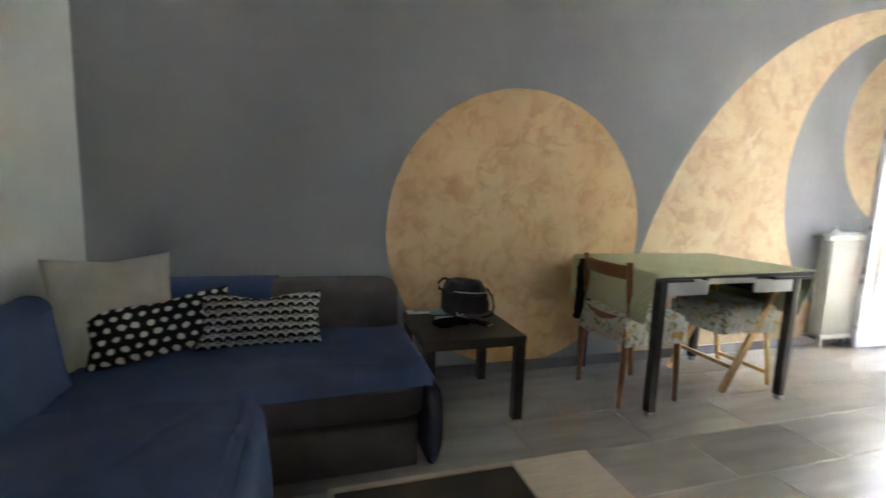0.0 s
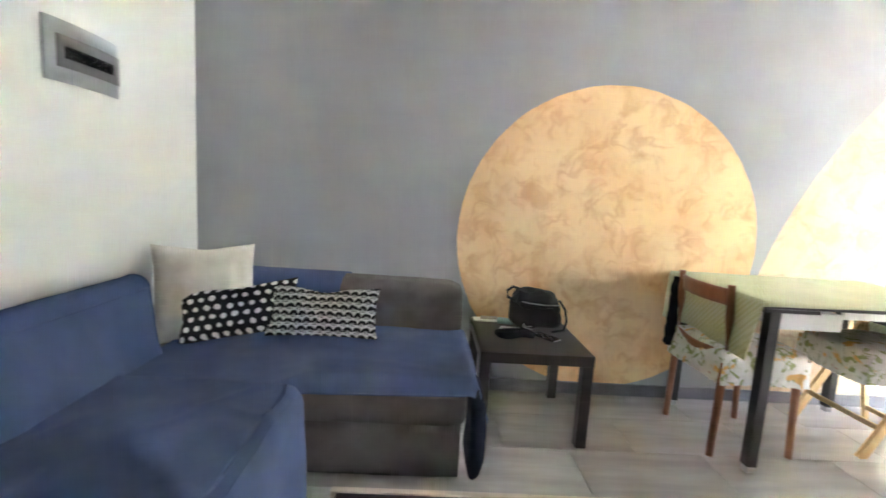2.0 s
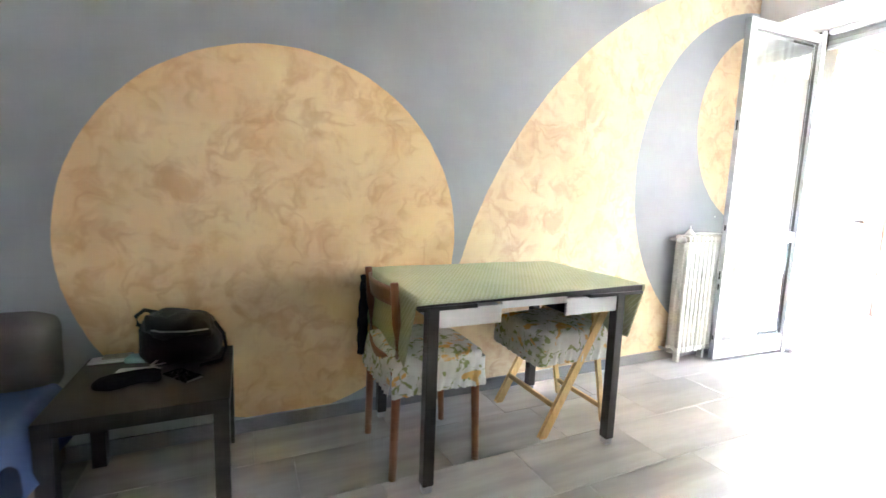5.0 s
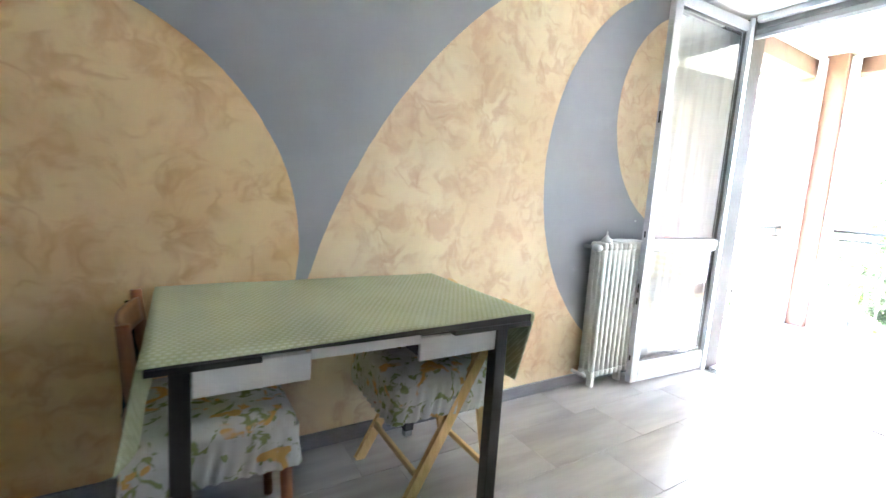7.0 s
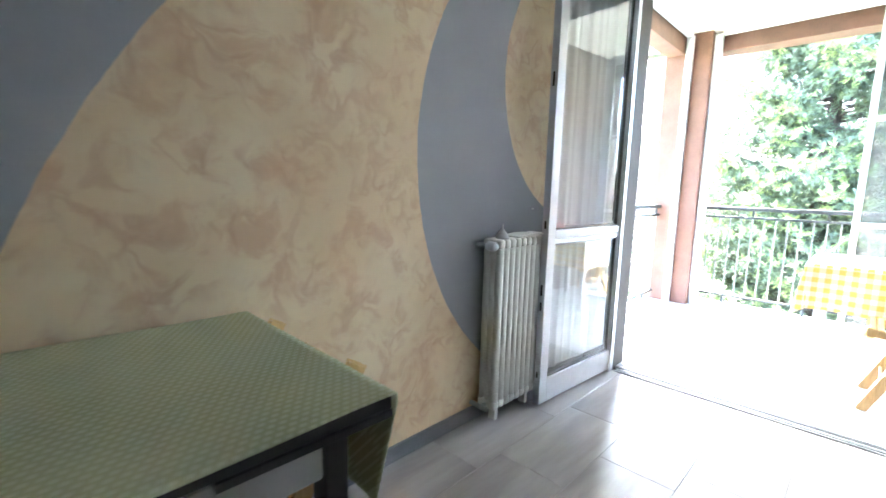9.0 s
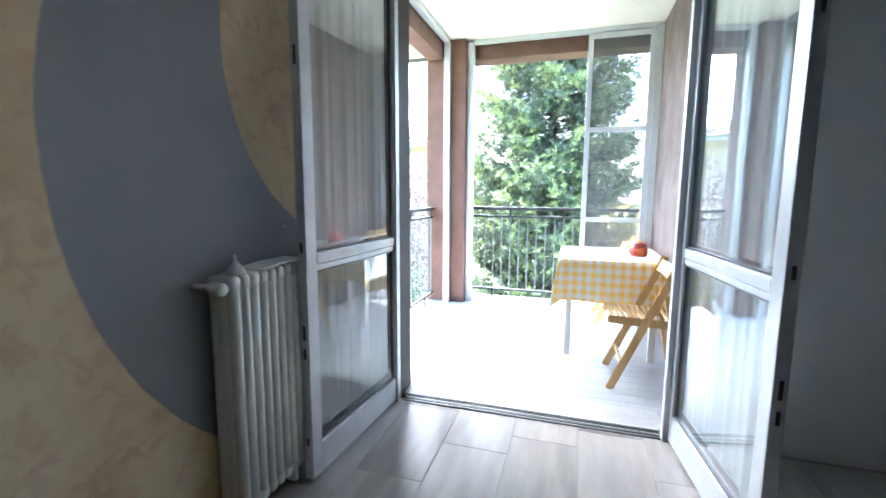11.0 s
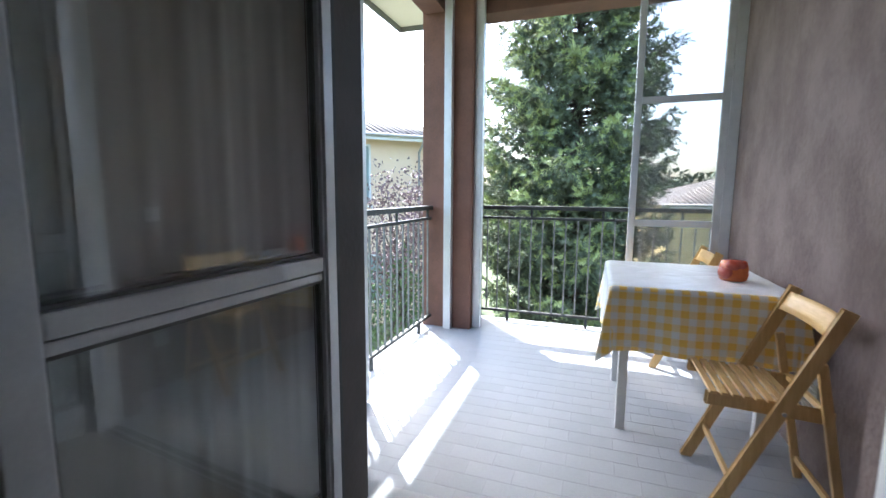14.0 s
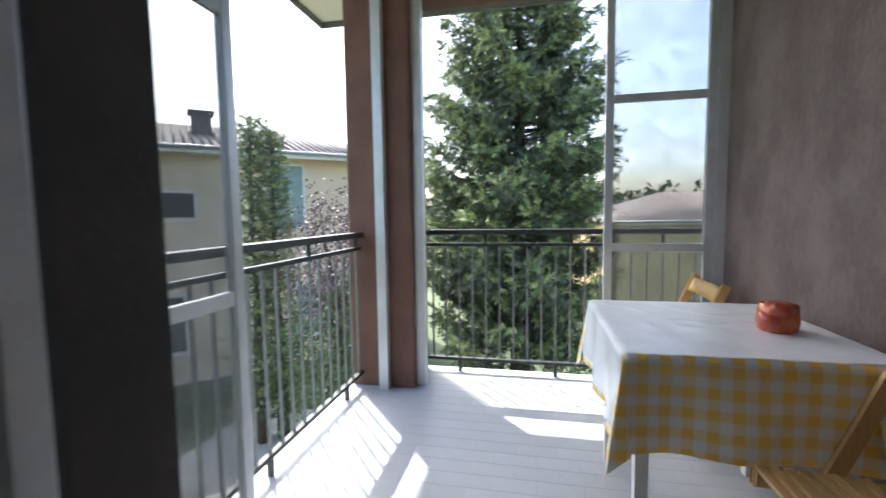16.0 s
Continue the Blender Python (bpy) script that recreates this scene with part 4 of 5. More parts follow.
def backpack():
    s = thing("backpack", "small black leather backpack with a metal zip on the side table", "bag", "", pose(1.025, 2.645, 0.451, 0, 0, -8))
    bm = bmesh.new()
    soft_box(bm, -0.14, -0.09, 0.0, 0.14, 0.09, 0.20, 0.06, 14, 0.022, 8)
    for v in bm.verts:
        k = v.co.z / 0.215
        v.co.x *= 1.06 - 0.22 * k
        v.co.y *= 1.08 - 0.35 * k
        v.co += noise.noise_vector(v.co * 16) * 0.016 * (0.3 + k) + Vector((-0.018 * k, 0, -0.03 * k * max(0.0, v.co.x / 0.14)))
        v.co.z = max(0.0, v.co.z)
    part("body", bm, M_LEATHER, s, "", True)
    bm = bmesh.new()
    soft_box(bm, -0.115, -0.098, 0.12, 0.115, 0.03, 0.222, 0.045, 12, 0.022, 9)
    for v in bm.verts:
        v.co += noise.noise_vector(v.co * 18 + Vector((3, 1, 7))) * 0.020 + Vector((-0.012, 0, -0.22 * max(0.0, v.co.x) - 0.02 * abs(noise.noise(v.co * 22))))
    part("flap", bm, M_LEATHER, s, "", True)
    bm = bmesh.new()
    tube(bm, [(-0.105, -0.088, 0.158), (-0.05, -0.116, 0.153), (0.04, -0.118, 0.150), (0.112, -0.094, 0.150)], 0.0032, 6)
    part("zip", bm, M_METAL, s, "bright metal zip", True)
    bm = bmesh.new()
    tube(bm, [(-0.09, 0.0, 0.20), (-0.135, -0.01, 0.215), (-0.165, -0.01, 0.19), (-0.16, -0.01, 0.155), (-0.13, 0.0, 0.14)], 0.008, 8)
    part("handle_loop", bm, M_LEATHER, s, "", True)
    bm = bmesh.new()
    tube(bm, [(0.12, -0.02, 0.16), (0.155, -0.03, 0.11), (0.165, -0.04, 0.05), (0.15, -0.06, 0.006), (0.08, -0.11, 0.006)], 0.007, 8)
    part("strap", bm, M_LEATHER, s, "", True)
    return s


backpack()
tagged(part("paper_sheet", boxed(0.69, 2.68, 0.4505, 0.86, 2.745, 0.458), M_PAPER), "white folded papers on the side table", "paper")
tagged(part("notebook", boxed(0.73, 2.70, 0.459, 0.83, 2.748, 0.466, bevel=0.002), M_TAUPE), "thin brown notebook on the papers", "notebook")
bm = soft_box(bmesh.new(), -0.045, -0.03, 0, 0.045, 0.03, 0.026, 0.011, 5)
ob = part("tissue_pack", bm, M_TEAL, None, "", True)
ob.matrix_basis = pose(0.862, 2.668, 0.4505, 0, 0, -12)
tagged(ob, "pale teal tissue pack on the side table", "tissues")
bm = soft_box(bmesh.new(), -0.055, -0.022, 0, 0.055, 0.022, 0.018, 0.008, 5)
ob = part("glasses_case", bm, M_PAPER, None, "", True)
ob.matrix_basis = pose(0.868, 2.535, 0.4505, 0, 0, -8)
tagged(ob, "white oblong case on the side table", "case")
bm = soft_box(bmesh.new(), -0.10, -0.05, 0, 0.10, 0.045, 0.032, 0.014, 8, 0.012, 14)
for v in bm.verts:
    v.co.z = max(0.001, v.co.z)
ob = part("black_glove", bm, M_BLACKC, None, "", True)
ob.matrix_basis = pose(0.87, 2.445, 0.4505, 0, 0, 12)
tagged(ob, "crumpled black cloth glove on the side table", "glove")
phone = thing("mobile_phone", "black mobile phone with a bright edge on the side table", "phone", "", pose(1.04, 2.45, 0.4505, 0, 0, -52))
part("body", boxed(-0.07, -0.034, 0, 0.07, 0.034, 0.008, bevel=0.003), M_SLOT, phone)
part("edge_band", boxed(0.0705, -0.03, 0.001, 0.0725, 0.03, 0.007), M_METAL, phone, "bright metal edge")
keys = thing("key_bunch", "small bunch of metal keys on the glove", "keys", "", pose(0.93, 2.50, 0.484))
for i in range(3):
    bm = beam(bmesh.new(), (0, 0, 0.002 * i), (0.05 * math.cos(i - 0.7), 0.05 * math.sin(i - 0.7), 0.002 * i), 0.009, 0.002)
    part("key", bm, M_METAL, keys)


def coffee_table():
    s = thing("coffee_table", "low coffee table with a black top and pale wooden border", "coffee table")
    part("end_board", boxed(0.705, 0.84, 0.366, 0.955, 1.33, 0.40, bevel=0.006), M_BIRCH, s, "pale wooden end board")
    part("top_panel", boxed(0.215, 0.855, 0.366, 0.7045, 1.312, 0.396, bevel=0.003), M_BLACKW, s, "black table panel")
    part("edge_strip", boxed(0.20, 1.3125, 0.366, 0.7045, 1.33, 0.40, bevel=0.003), M_BIRCH, s, "pale wooden edge strip")
    for x in (0.23, 0.87):
        for y in (0.87, 1.255):
            part("leg", boxed(x, y, 0, x + 0.05, y + 0.05, 0.3655, bevel=0.003), M_BIRCH, s)
    return s


coffee_table()


def dining_table():
    s = thing("dining_table", "extending table with black legs and white drawer fronts against the wall", "table")
    x0, x1, y0, y1 = 1.832, 2.958, 2.045, 2.765
    part("tabletop", boxed(x0, y0, 0.757, x1, y1, 0.783, bevel=0.003), M_DARKL, s)
    part("extension_leaf", boxed(x0, y0 - 0.004, 0.741, 2.075, y1, 0.7565, bevel=0.002), M_DARKL, s, "dark extension leaf")
    part("extension_leaf", boxed(2.64, y0 - 0.004, 0.741, x1, y1, 0.7565, bevel=0.002), M_DARKL, s, "dark extension leaf")
    part("front_apron", boxed(1.925, y0 + 0.020, 0.665, 2.20, y0 + 0.035, 0.7405, bevel=0.003), M_WHITEL, s, "white drawer front")
    part("front_apron", boxed(2.53, y0 + 0.020, 0.665, 2.822, y0 + 0.035, 0.7405, bevel=0.003), M_WHITEL, s, "white drawer front")
    part("front_strip", boxed(2.2005, y0 + 0.020, 0.722, 2.5295, y0 + 0.035, 0.7565), M_WHITEL, s, "white strip between the drawers")
    part("back_apron", boxed(1.925, y1 - 0.05, 0.665, 2.822, y1 - 0.03, 0.7405), M_WHITEL, s)
    part("drawer_box", boxed(1.93, y0 + 0.0355, 0.67, 2.19, y1 - 0.08, 0.7400), M_WHITEL, s)
    part("drawer_box", boxed(2.54, y0 + 0.0355, 0.67, 2.815, y1 - 0.08, 0.7400), M_DARKL, s)
    for x in (1.876, 2.823):
        for y in (2.058, 2.688):
            lg = part("leg", boxed(x, y, 0.03, x + 0.046, y + 0.046, 0.7405, bevel=0.003), M_DARKL, s)
            part("foot_cap", boxed(x + 0.004, y + 0.004, 0.0, x + 0.042, y + 0.042, 0.0295, bevel=0.003), M_METAL, lg, "grey metal foot")
    return s


dining_table()


def tablecloth():
    bm = bmesh.new()
    x0, x1, y0, y1, z = 1.826, 2.964, 2.036, 2.768, 0.7865

    def f(u, v):
        s = u * 1.76 - 0.29
        y = y0 + v * (y1 - y0)
        drop_l, span = 0.255, x1 - x0
        if s < 0:
            d = min(-s, drop_l)
            y2 = y - 0.012 * d * 10 * (0.5 - v) * 0.3
            return Vector((x0 - 0.002 + 0.018 * math.sin(v * 11) * d - (0.01 + 0.18 * (1 - v) ** 6) * d, y2 + 0.03 * d * (1 - v) ** 3, z - 0.004 - d * (1.0 + 0.05 * math.sin(v * 8))))
        if s <= span:
            sag = 0.0025 * noise.noise(Vector((s * 6, y * 6, 0)))
            lip = max(0.0, 1 - v / 0.02) * max(0.0, 1 - 1.1 * s / span)
            return Vector((x0 + s, y - 0.020 * lip, z + sag - 0.015 * lip))
        d = (s - span) * (0.84 + 0.22 * v)
        return Vector((x1 + 0.004 + 0.03 * d + 0.01 * math.sin(v * 9) * d * 4, y + 0.30 * d * (1 - v), z - 0.004 - d))

    sheet(bm, f, 90, 40)
    thicken(bm, -0.0018)
    ob = part("tablecloth", bm, M_GREEN, None, "", True)
    return tagged(ob, "green checked cotton cloth over the table, hanging at both ends", "tablecloth")


tablecloth()


def ruffled_cover(w, d, z0, z1, name, parent, waves=26, seed=0):
    """A padded seat cover with a gathered skirt, in the chair's own space."""
    bm = bmesh.new()
    soft_box(bm, -w / 2, -d / 2, z1 - 0.075, w / 2, d / 2, z1, 0.035, 10, 0.006, 11, 0.012)
    top = part(name, bm, M_FLORAL, parent, "floral cotton seat pad", True)
    bm = bmesh.new()
    per = 2 * (w + d)

    def f(u, v):
        s = u * per
        r = 0.0
        if s < w:
            p, nrm = Vector((-w / 2 + s, -d / 2, 0)), Vector((0, -1, 0))
        elif s < w + d:
            p, nrm = Vector((w / 2, -d / 2 + s - w, 0)), Vector((1, 0, 0))
        elif s < 2 * w + d:
            p, nrm = Vector((w / 2 - (s - w - d), d / 2, 0)), Vector((0, 1, 0))
        else:
            p, nrm = Vector((-w / 2, d / 2 - (s - 2 * w - d), 0)), Vector((-1, 0, 0))
        amp = 0.0045 * v * (math.sin(u * math.tau * waves * 1.6 + 4.5 * v + 1.4 * math.sin(u * 31 + seed)) + 0.5 * math.sin(u * math.tau * 61 + 6 * v))
        p += nrm * (0.004 + amp + 0.006 * v)
        p.z = z1 - 0.035 - v * (z1 - 0.035 - z0) * (1 + 0.03 * math.sin(u * 23 + seed))
        return p

    sheet(bm, f, 220, 6)
    part("ruffle", bm, M_FLORAL, top, "gathered floral ruffle", True)
    return top


def teak_chair():
    """Faces +x; the back stands at the origin side."""
    s = thing("wooden_chair", "reddish wooden chair with a floral seat cover, pushed under the table", "chair", "dining chairs", pose(1.985, 2.385, 0))
    for y in (-0.193, 0.193):
        bm = bmesh.new()
        tube(bm, [(-0.190, y, 0), (-0.180, y, 0.44), (-0.186, y, 0.66), (-0.200, y, 0.822)], [0.0165, 0.0195, 0.0185, 0.016], 10)
        part("back_post", bm, M_TEAKX, s, "", True)
        bm = bmesh.new()
        tube(bm, [(0.20, y * 0.97, 0), (0.18, y * 0.97, 0.42)], [0.0155, 0.019], 10)
        part("leg", bm, M_TEAKX, s, "", True)
    for z0, z1, xx in ((0.725, 0.80, -0.193), (0.478, 0.515, -0.185)):
        bm = bmesh.new()
        sheet(bm, lambda u, v: Vector((xx - 0.03 * math.sin(u * math.pi) - 0.01 * v, -0.185 + 0.37 * u, z0 + (z1 - z0) * v - (0.012 * math.sin(u * math.pi) if z0 < 0.6 else 0))), 14, 4)
        thicken(bm, 0.014)
        part("back_slat", bm, M_TEAKX, s, "", True)
    part("seat_frame", boxed(-0.17, -0.185, 0.40, 0.19, 0.185, 0.44, bevel=0.004), M_TEAKX, s)
    ruffled_cover(0.42, 0.43, 0.365, 0.522, "seat_pad", s, 24, 2)
    return s


teak_chair()
bm = bmesh.new()


def jacket(u, v):
    a = u * math.tau
    z = 0.782 - 0.375 * v
    r = 0.017 + 0.008 * math.sin(v * 2.7) ** 2 + 0.020 * max(0.0, v - 0.55) + 0.006 * math.sin(a * 3 + v * 9) + 0.004 * math.sin(a * 5 - v * 21)
    return Vector((1.785 - 0.012 * v + r * math.cos(a) * 0.8 - 0.012, 2.592 + 0.012 * math.sin(v * 6) + r * 1.1 * math.sin(a), z))


sheet(bm, jacket, 22, 26)
bmesh.ops.remove_doubles(bm, verts=bm.verts, dist=0.0005)
tagged(part("black_scarf", bm, M_BLACKC, None, "", True), "black scarf slung over the wooden chair's back", "scarf")


def folding_chair(m, label, group, slats=True, lean=0.0):
    """A folding chair that faces +y, crossing its legs at the sides."""
    s = thing("folding_chair", label, "chair", group, m)
    hw = 0.19
    for x in (-hw, hw):
        k = math.copysign(1, x)
        part("long_leg", beam(bmesh.new(), (x + 0.012 * k, 0.236, 0.0), (x + 0.012 * k, -0.108 - lean, 0.80 - 0.25 * lean), 0.020, 0.034, bevel=0.005), M_BEECH, s)
        part("short_leg", beam(bmesh.new(), (x - 0.010 * k, -0.178, 0.0), (x - 0.010 * k, -0.062, 0.615), 0.018, 0.030, bevel=0.004), M_BEECH, s)
        part("seat_rail", beam(bmesh.new(), (x - 0.030 * k, 0.257, 0.440), (x - 0.030 * k, -0.115, 0.424), 0.018, 0.034, bevel=0.006), M_BEECH, s)
        part("pivot_bolt", tube(bmesh.new(), [(x + 0.0225 * k, 0.038, 0.435), (x + 0.0255 * k, 0.038, 0.435)], 0.007, 10), M_METAL, s, "round metal bolt")
    bm = bmesh.new()
    sheet(bm, lambda u, v: Vector((-hw + 0.002 + (2 * hw - 0.004) * u, -0.054 - lean * 0.88 - 0.016 * math.sin(u * math.pi) - (0.034 + 0.09 * lean) * v, 0.712 - 0.20 * lean + 0.075 * v)), 12, 3)
    thicken(bm, 0.012)
    part("back_slat", bm, M_BEECHX, s, "", True)
    for y0, z0 in ((0.172, 0.155),):
        part("cross_bar", beam(bmesh.new(), (-hw, y0, z0), (hw, y0, z0), 0.016, 0.026, bevel=0.004), M_BEECHX, s)
    part("cross_bar", beam(bmesh.new(), (-hw, -0.164, 0.085), (hw, -0.164, 0.085), 0.016, 0.026, bevel=0.004), M_BEECHX, s)
    part("cross_bar", beam(bmesh.new(), (-hw + 0.02, -0.10, 0.438), (hw - 0.02, -0.10, 0.438), 0.018, 0.020, bevel=0.004), M_BEECHX, s)
    if slats:
        for i in range(8):
            y = 0.240 - i * 0.0355
            z = 0.464 - (0.245 - y) * 0.043
            part("seat_slat", boxed(-hw + 0.016, y - 0.0118, z - 0.006, hw - 0.016, y + 0.0118, z + 0.007, bevel=0.003), M_BEECHX, s)
    return s


indoor = folding_chair(pose(2.805, 2.425, 0, 0, 0, 90), "varnished folding chair with a floral seat cover under the table", "dining chairs", lean=0.085)
pad = ruffled_cover(0.40, 0.43, 0.37, 0.535, "seat_pad", indoor, 22, 5)
pad.location = (0, 0.06, 0.0)


def radiator():
    s = thing("radiator", "cream enamelled column radiator under the painted wall", "radiator")
    x0, n, w = 4.104, 9, 0.0455
    rod = smooth(mesh_of("column_tube", tube(bmesh.new(), [(0, 0, 0.10), (0, 0, 0.925)], 0.0205, 14), M_RAD))
    cap = smooth(mesh_of("column_header", soft_box(bmesh.new(), -0.0222, 2.662, -0.022, 0.0222, 2.778, 0.032, 0.018, 5), M_RAD))
    for i in range(n):
        x = x0 + (i + 0.5) * w
        for y in (2.684, 2.720, 2.756):
            o = new("column_tube", rod)
            o.parent, o.location = s, (x, y, 0)
        for z in (0.10, 0.915):
            o = new("column_header", cap)
            o.parent, o.location = s, (x, 0, z)
    for z in (0.10, 0.91):
        part("hub", tube(bmesh.new(), [(x0 + 0.005, 2.720, z), (x0 + n * w - 0.005, 2.720, z)], 0.02, 12), M_RAD, s, "", True)
    for x in (x0 + 0.07, x0 + n * w - 0.07):
        part("foot", boxed(x - 0.012, 2.700, 0.0, x + 0.012, 2.740, 0.085), M_RAD, s)
    v = part("valve", tube(bmesh.new(), [(x0 - 0.002, 2.720, 0.915), (x0 - 0.035, 2.720, 0.915), (x0 - 0.035, 2.740, 0.915), (x0 - 0.035, 2.785, 0.915)], 0.012, 10), M_METAL, s, "metal valve and pipe", True)
    part("knob", lathe(bmesh.new(), [(0.019, 0), (0.023, 0.008), (0.022, 0.05), (0.018, 0.058)], 20), M_PLASTIC, v, "white ribbed valve knob", True).matrix_basis = pose(x0 - 0.03, 2.715, 0.915, 90, 0, -15)
    lv = part("return_pipe", tube(bmesh.new(), [(x0 - 0.002, 2.720, 0.10), (x0 - 0.035, 2.720, 0.10), (x0 - 0.035, 2.785, 0.10)], 0.012, 10), M_METAL, s, "metal return pipe", True)
    part("lock_nut", tube(bmesh.new(), [(x0 - 0.035, 2.680, 0.10), (x0 - 0.035, 2.720, 0.10)], 0.014, 8), M_METAL, lv, "", True)
    return s


radiator()
tagged(part("scent_cone", lathe(bmesh.new(), [(0.034, 0), (0.034, 0.006), (0.028, 0.02), (0.012, 0.04), (0.005, 0.048), (0.005, 0.066), (0.002, 0.07)], 20, (4.16, 2.70, 0.945)), M_PLASTIC, None, "", True), "small white plastic cone on the radiator", "diffuser")
bm = bmesh.new()
sheet(bm, lambda u, v: Vector((4.23 + 0.27 * u, 2.645 + 0.11 * v, 0.949 + 0.012 * math.sin(u * 3.0) * (1 - u) + 0.008 * u + 0.004 * noise.noise(Vector((u * 6, v * 4, 0))))), 20, 8)
thicken(bm, -0.004)
tagged(part("folded_cloth", bm, M_PLASTIC, None, "", True), "white cloth laid flat over the radiator", "cloth")

screw = tube(bmesh.new(), [(4.545, 2.7928, 1.08), (4.545, 2.784, 1.08)], 0.005, 10)
tagged(part("wall_screw", screw, M_PLASTIC, None, "", True), "small white screw in the grey wall above the radiator", "screw")


def fuse_box():
    s = thing("fuse_box", "silver-grey plastic fuse box cover on the white wall", "fuse box")
    x = -0.9045
    bm = bmesh.new()
    sheet(bm, lambda u, v: Vector((x + 0.004 + 0.020 * math.sin(u * math.pi) ** 0.6, 1.842 + 0.343 * u, 1.455 + 0.207 * v)), 20, 4)
    thicken(bm, 0.006)
    part("cover", bm, M_FUSE, s, "", True)
    part("back_box", boxed(x, 1.85, 1.462, x + 0.006, 2.178, 1.656), M_FUSE, s)
    bm = bmesh.new()
    sheet(bm, lambda u, v: Vector((x + 0.009 + 0.020 * math.sin((0.108 + 0.886 * u) * math.pi) ** 0.6, 1.879 + 0.304 * u, 1.505 + 0.107 * v)), 16, 3)
    thicken(bm, 0.006)
    part("door_band", bm, M_FUSED, s, "dark grey hinged band", True)
    bm = bmesh.new()
    sheet(bm, lambda u, v: Vector((x + 0.0125 + 0.020 * math.sin((0.184 + 0.685 * u) * math.pi) ** 0.6, 1.905 + 0.235 * u, 1.537 + 0.04 * v)), 14, 2)
    thicken(bm, 0.003)
    part("window", bm, M_SLOT, s, "smoked slot window", True)
    return s


fuse_box()
phone2 = thing("intercom", "white wall intercom handset by the entry", "intercom")
part("wall_plate", boxed(-1.449, 1.965, 1.50, -1.42, 2.062, 1.75, bevel=0.006), M_PLASTIC, phone2)
part("handset", boxed(-1.4195, 1.985, 1.51, -1.385, 2.04, 1.74, bevel=0.01), M_PLASTIC, phone2)
bm = tube(bmesh.new(), [(-1.40, 2.02, 1.51), (-1.40, 2.025, 1.43), (-1.42, 2.01, 1.37), (-1.43, 1.99, 1.42), (-1.435, 1.985, 1.50)], 0.005, 8)
part("cord", bm, M_PLASTIC, phone2, "", True)

# ---- balcony things ----
def balcony_table():
    s = thing("balcony_table", "white square table with white metal legs on the balcony", "table", "", pose(6.645, 1.335, 0))
    part("tabletop", boxed(-0.41, -0.362, 0.722, 0.41, 0.362, 0.745, bevel=0.003), M_WHITEL, s)
    for a in (-1, 1):
        part("apron", boxed(-0.35, a * 0.335 - 0.01, 0.665, 0.35, a * 0.335 + 0.01, 0.7215), M_WHITEL, s)
        part("apron", boxed(a * 0.355 - 0.01, -0.32, 0.665, a * 0.355 + 0.01, 0.32, 0.7215), M_WHITEL, s)
    for x in (-0.30, 0.30):
        for y in (-0.295, 0.295):
            part("leg", boxed(x - 0.022, y - 0.022, 0.0, x + 0.022, y + 0.022, 0.6645, bevel=0.004), M_WHITEL, s)
    return s


balcony_table()


def gingham_cloth():
    bm = bmesh.new()
    hx, hy, z, drop, seg = 0.417, 0.368, 0.7475, 0.30, 26

    def f(u, v):
        # square of cloth laid over the top and let fall outside it
        px, py = (u * 2 - 1) * (hx + drop), (v * 2 - 1) * (hy + drop)
        cx, cy = max(-hx, min(hx, px)), max(-hy, min(hy, py))
        dx, dy = px - cx, py - cy
        d = max(abs(dx), abs(dy)) + 0.18 * min(abs(dx), abs(dy))
        if d < 1e-6:
            return Vector((px, py, z + 0.0015 * noise.noise(Vector((px * 8, py * 8, 0)))))
        out = 0.010 + 0.03 * d
        nx, ny = (math.copysign(1, dx) if dx else 0), (math.copysign(1, dy) if dy else 0)
        along = cx * 11 if dy else cy * 11
        ripple = 0.018 * d / drop * math.sin(along * 1.6 + 0.7)
        corner = min(abs(dx), abs(dy))
        q = Vector((cx + nx * (out + (ripple if not ny else 0.0)), cy + ny * (out + (ripple if not nx else 0.0)), z - d))
        if corner > 0:
            q += Vector((nx, ny, 0)) * 0.15 * corner
            q += Vector((ny * nx, -1, 0)) * 0.10 * (abs(dx) - abs(dy)) * ny
        return q

    sheet(bm, f, 90, 90)
    ob = part("gingham_tablecloth", bm, M_GINGHAM, None, "", True)
    ob.matrix_basis = pose(6.645, 1.335, 0)
    return tagged(ob, "yellow and white gingham cloth over the balcony table", "tablecloth")


gingham_cloth()
folding_chair(pose(5.995, 1.122, 0, 0, 0, 0), "varnished slatted folding chair beside the balcony table", "balcony chairs")
folding_chair(pose(7.455, 1.145, 0, 0, 0, 0), "varnished slatted folding chair behind the balcony table", "balcony chairs")

pot = thing("ceramic_pot", "glossy orange-red ceramic pot with raised fruit on the cloth", "pot", "", Matrix.Translation((6.575, 1.135, 0.7525)) @ Matrix.Scale(0.78, 4))
part("body", lathe(bmesh.new(), [(0.066, 0), (0.076, 0.008), (0.083, 0.035), (0.080, 0.085), (0.070, 0.122), (0.064, 0.126), (0.060, 0.118)], 32), M_POT, pot, "", True)
for a, z, r in ((126, 0.054, 0.050), (163, 0.104, 0.041), (203, 0.108, 0.035)):
    q = bmesh.new()
    bmesh.ops.create_uvsphere(q, u_segments=18, v_segments=12, radius=r)
    for v in q.verts:
        v.co.x *= 0.62
        v.co.z *= 0.92 - 0.25 * math.exp(-((v.co.y / r) ** 2) * 8) * (v.co.z > 0)
    o = part("relief_fruit", q, M_POTR, pot, "dark red raised fruit", True)
    o.matrix_basis = pose(0.066 * math.cos(radians(a)), 0.066 * math.sin(radians(a)), z, 0, 0, a)
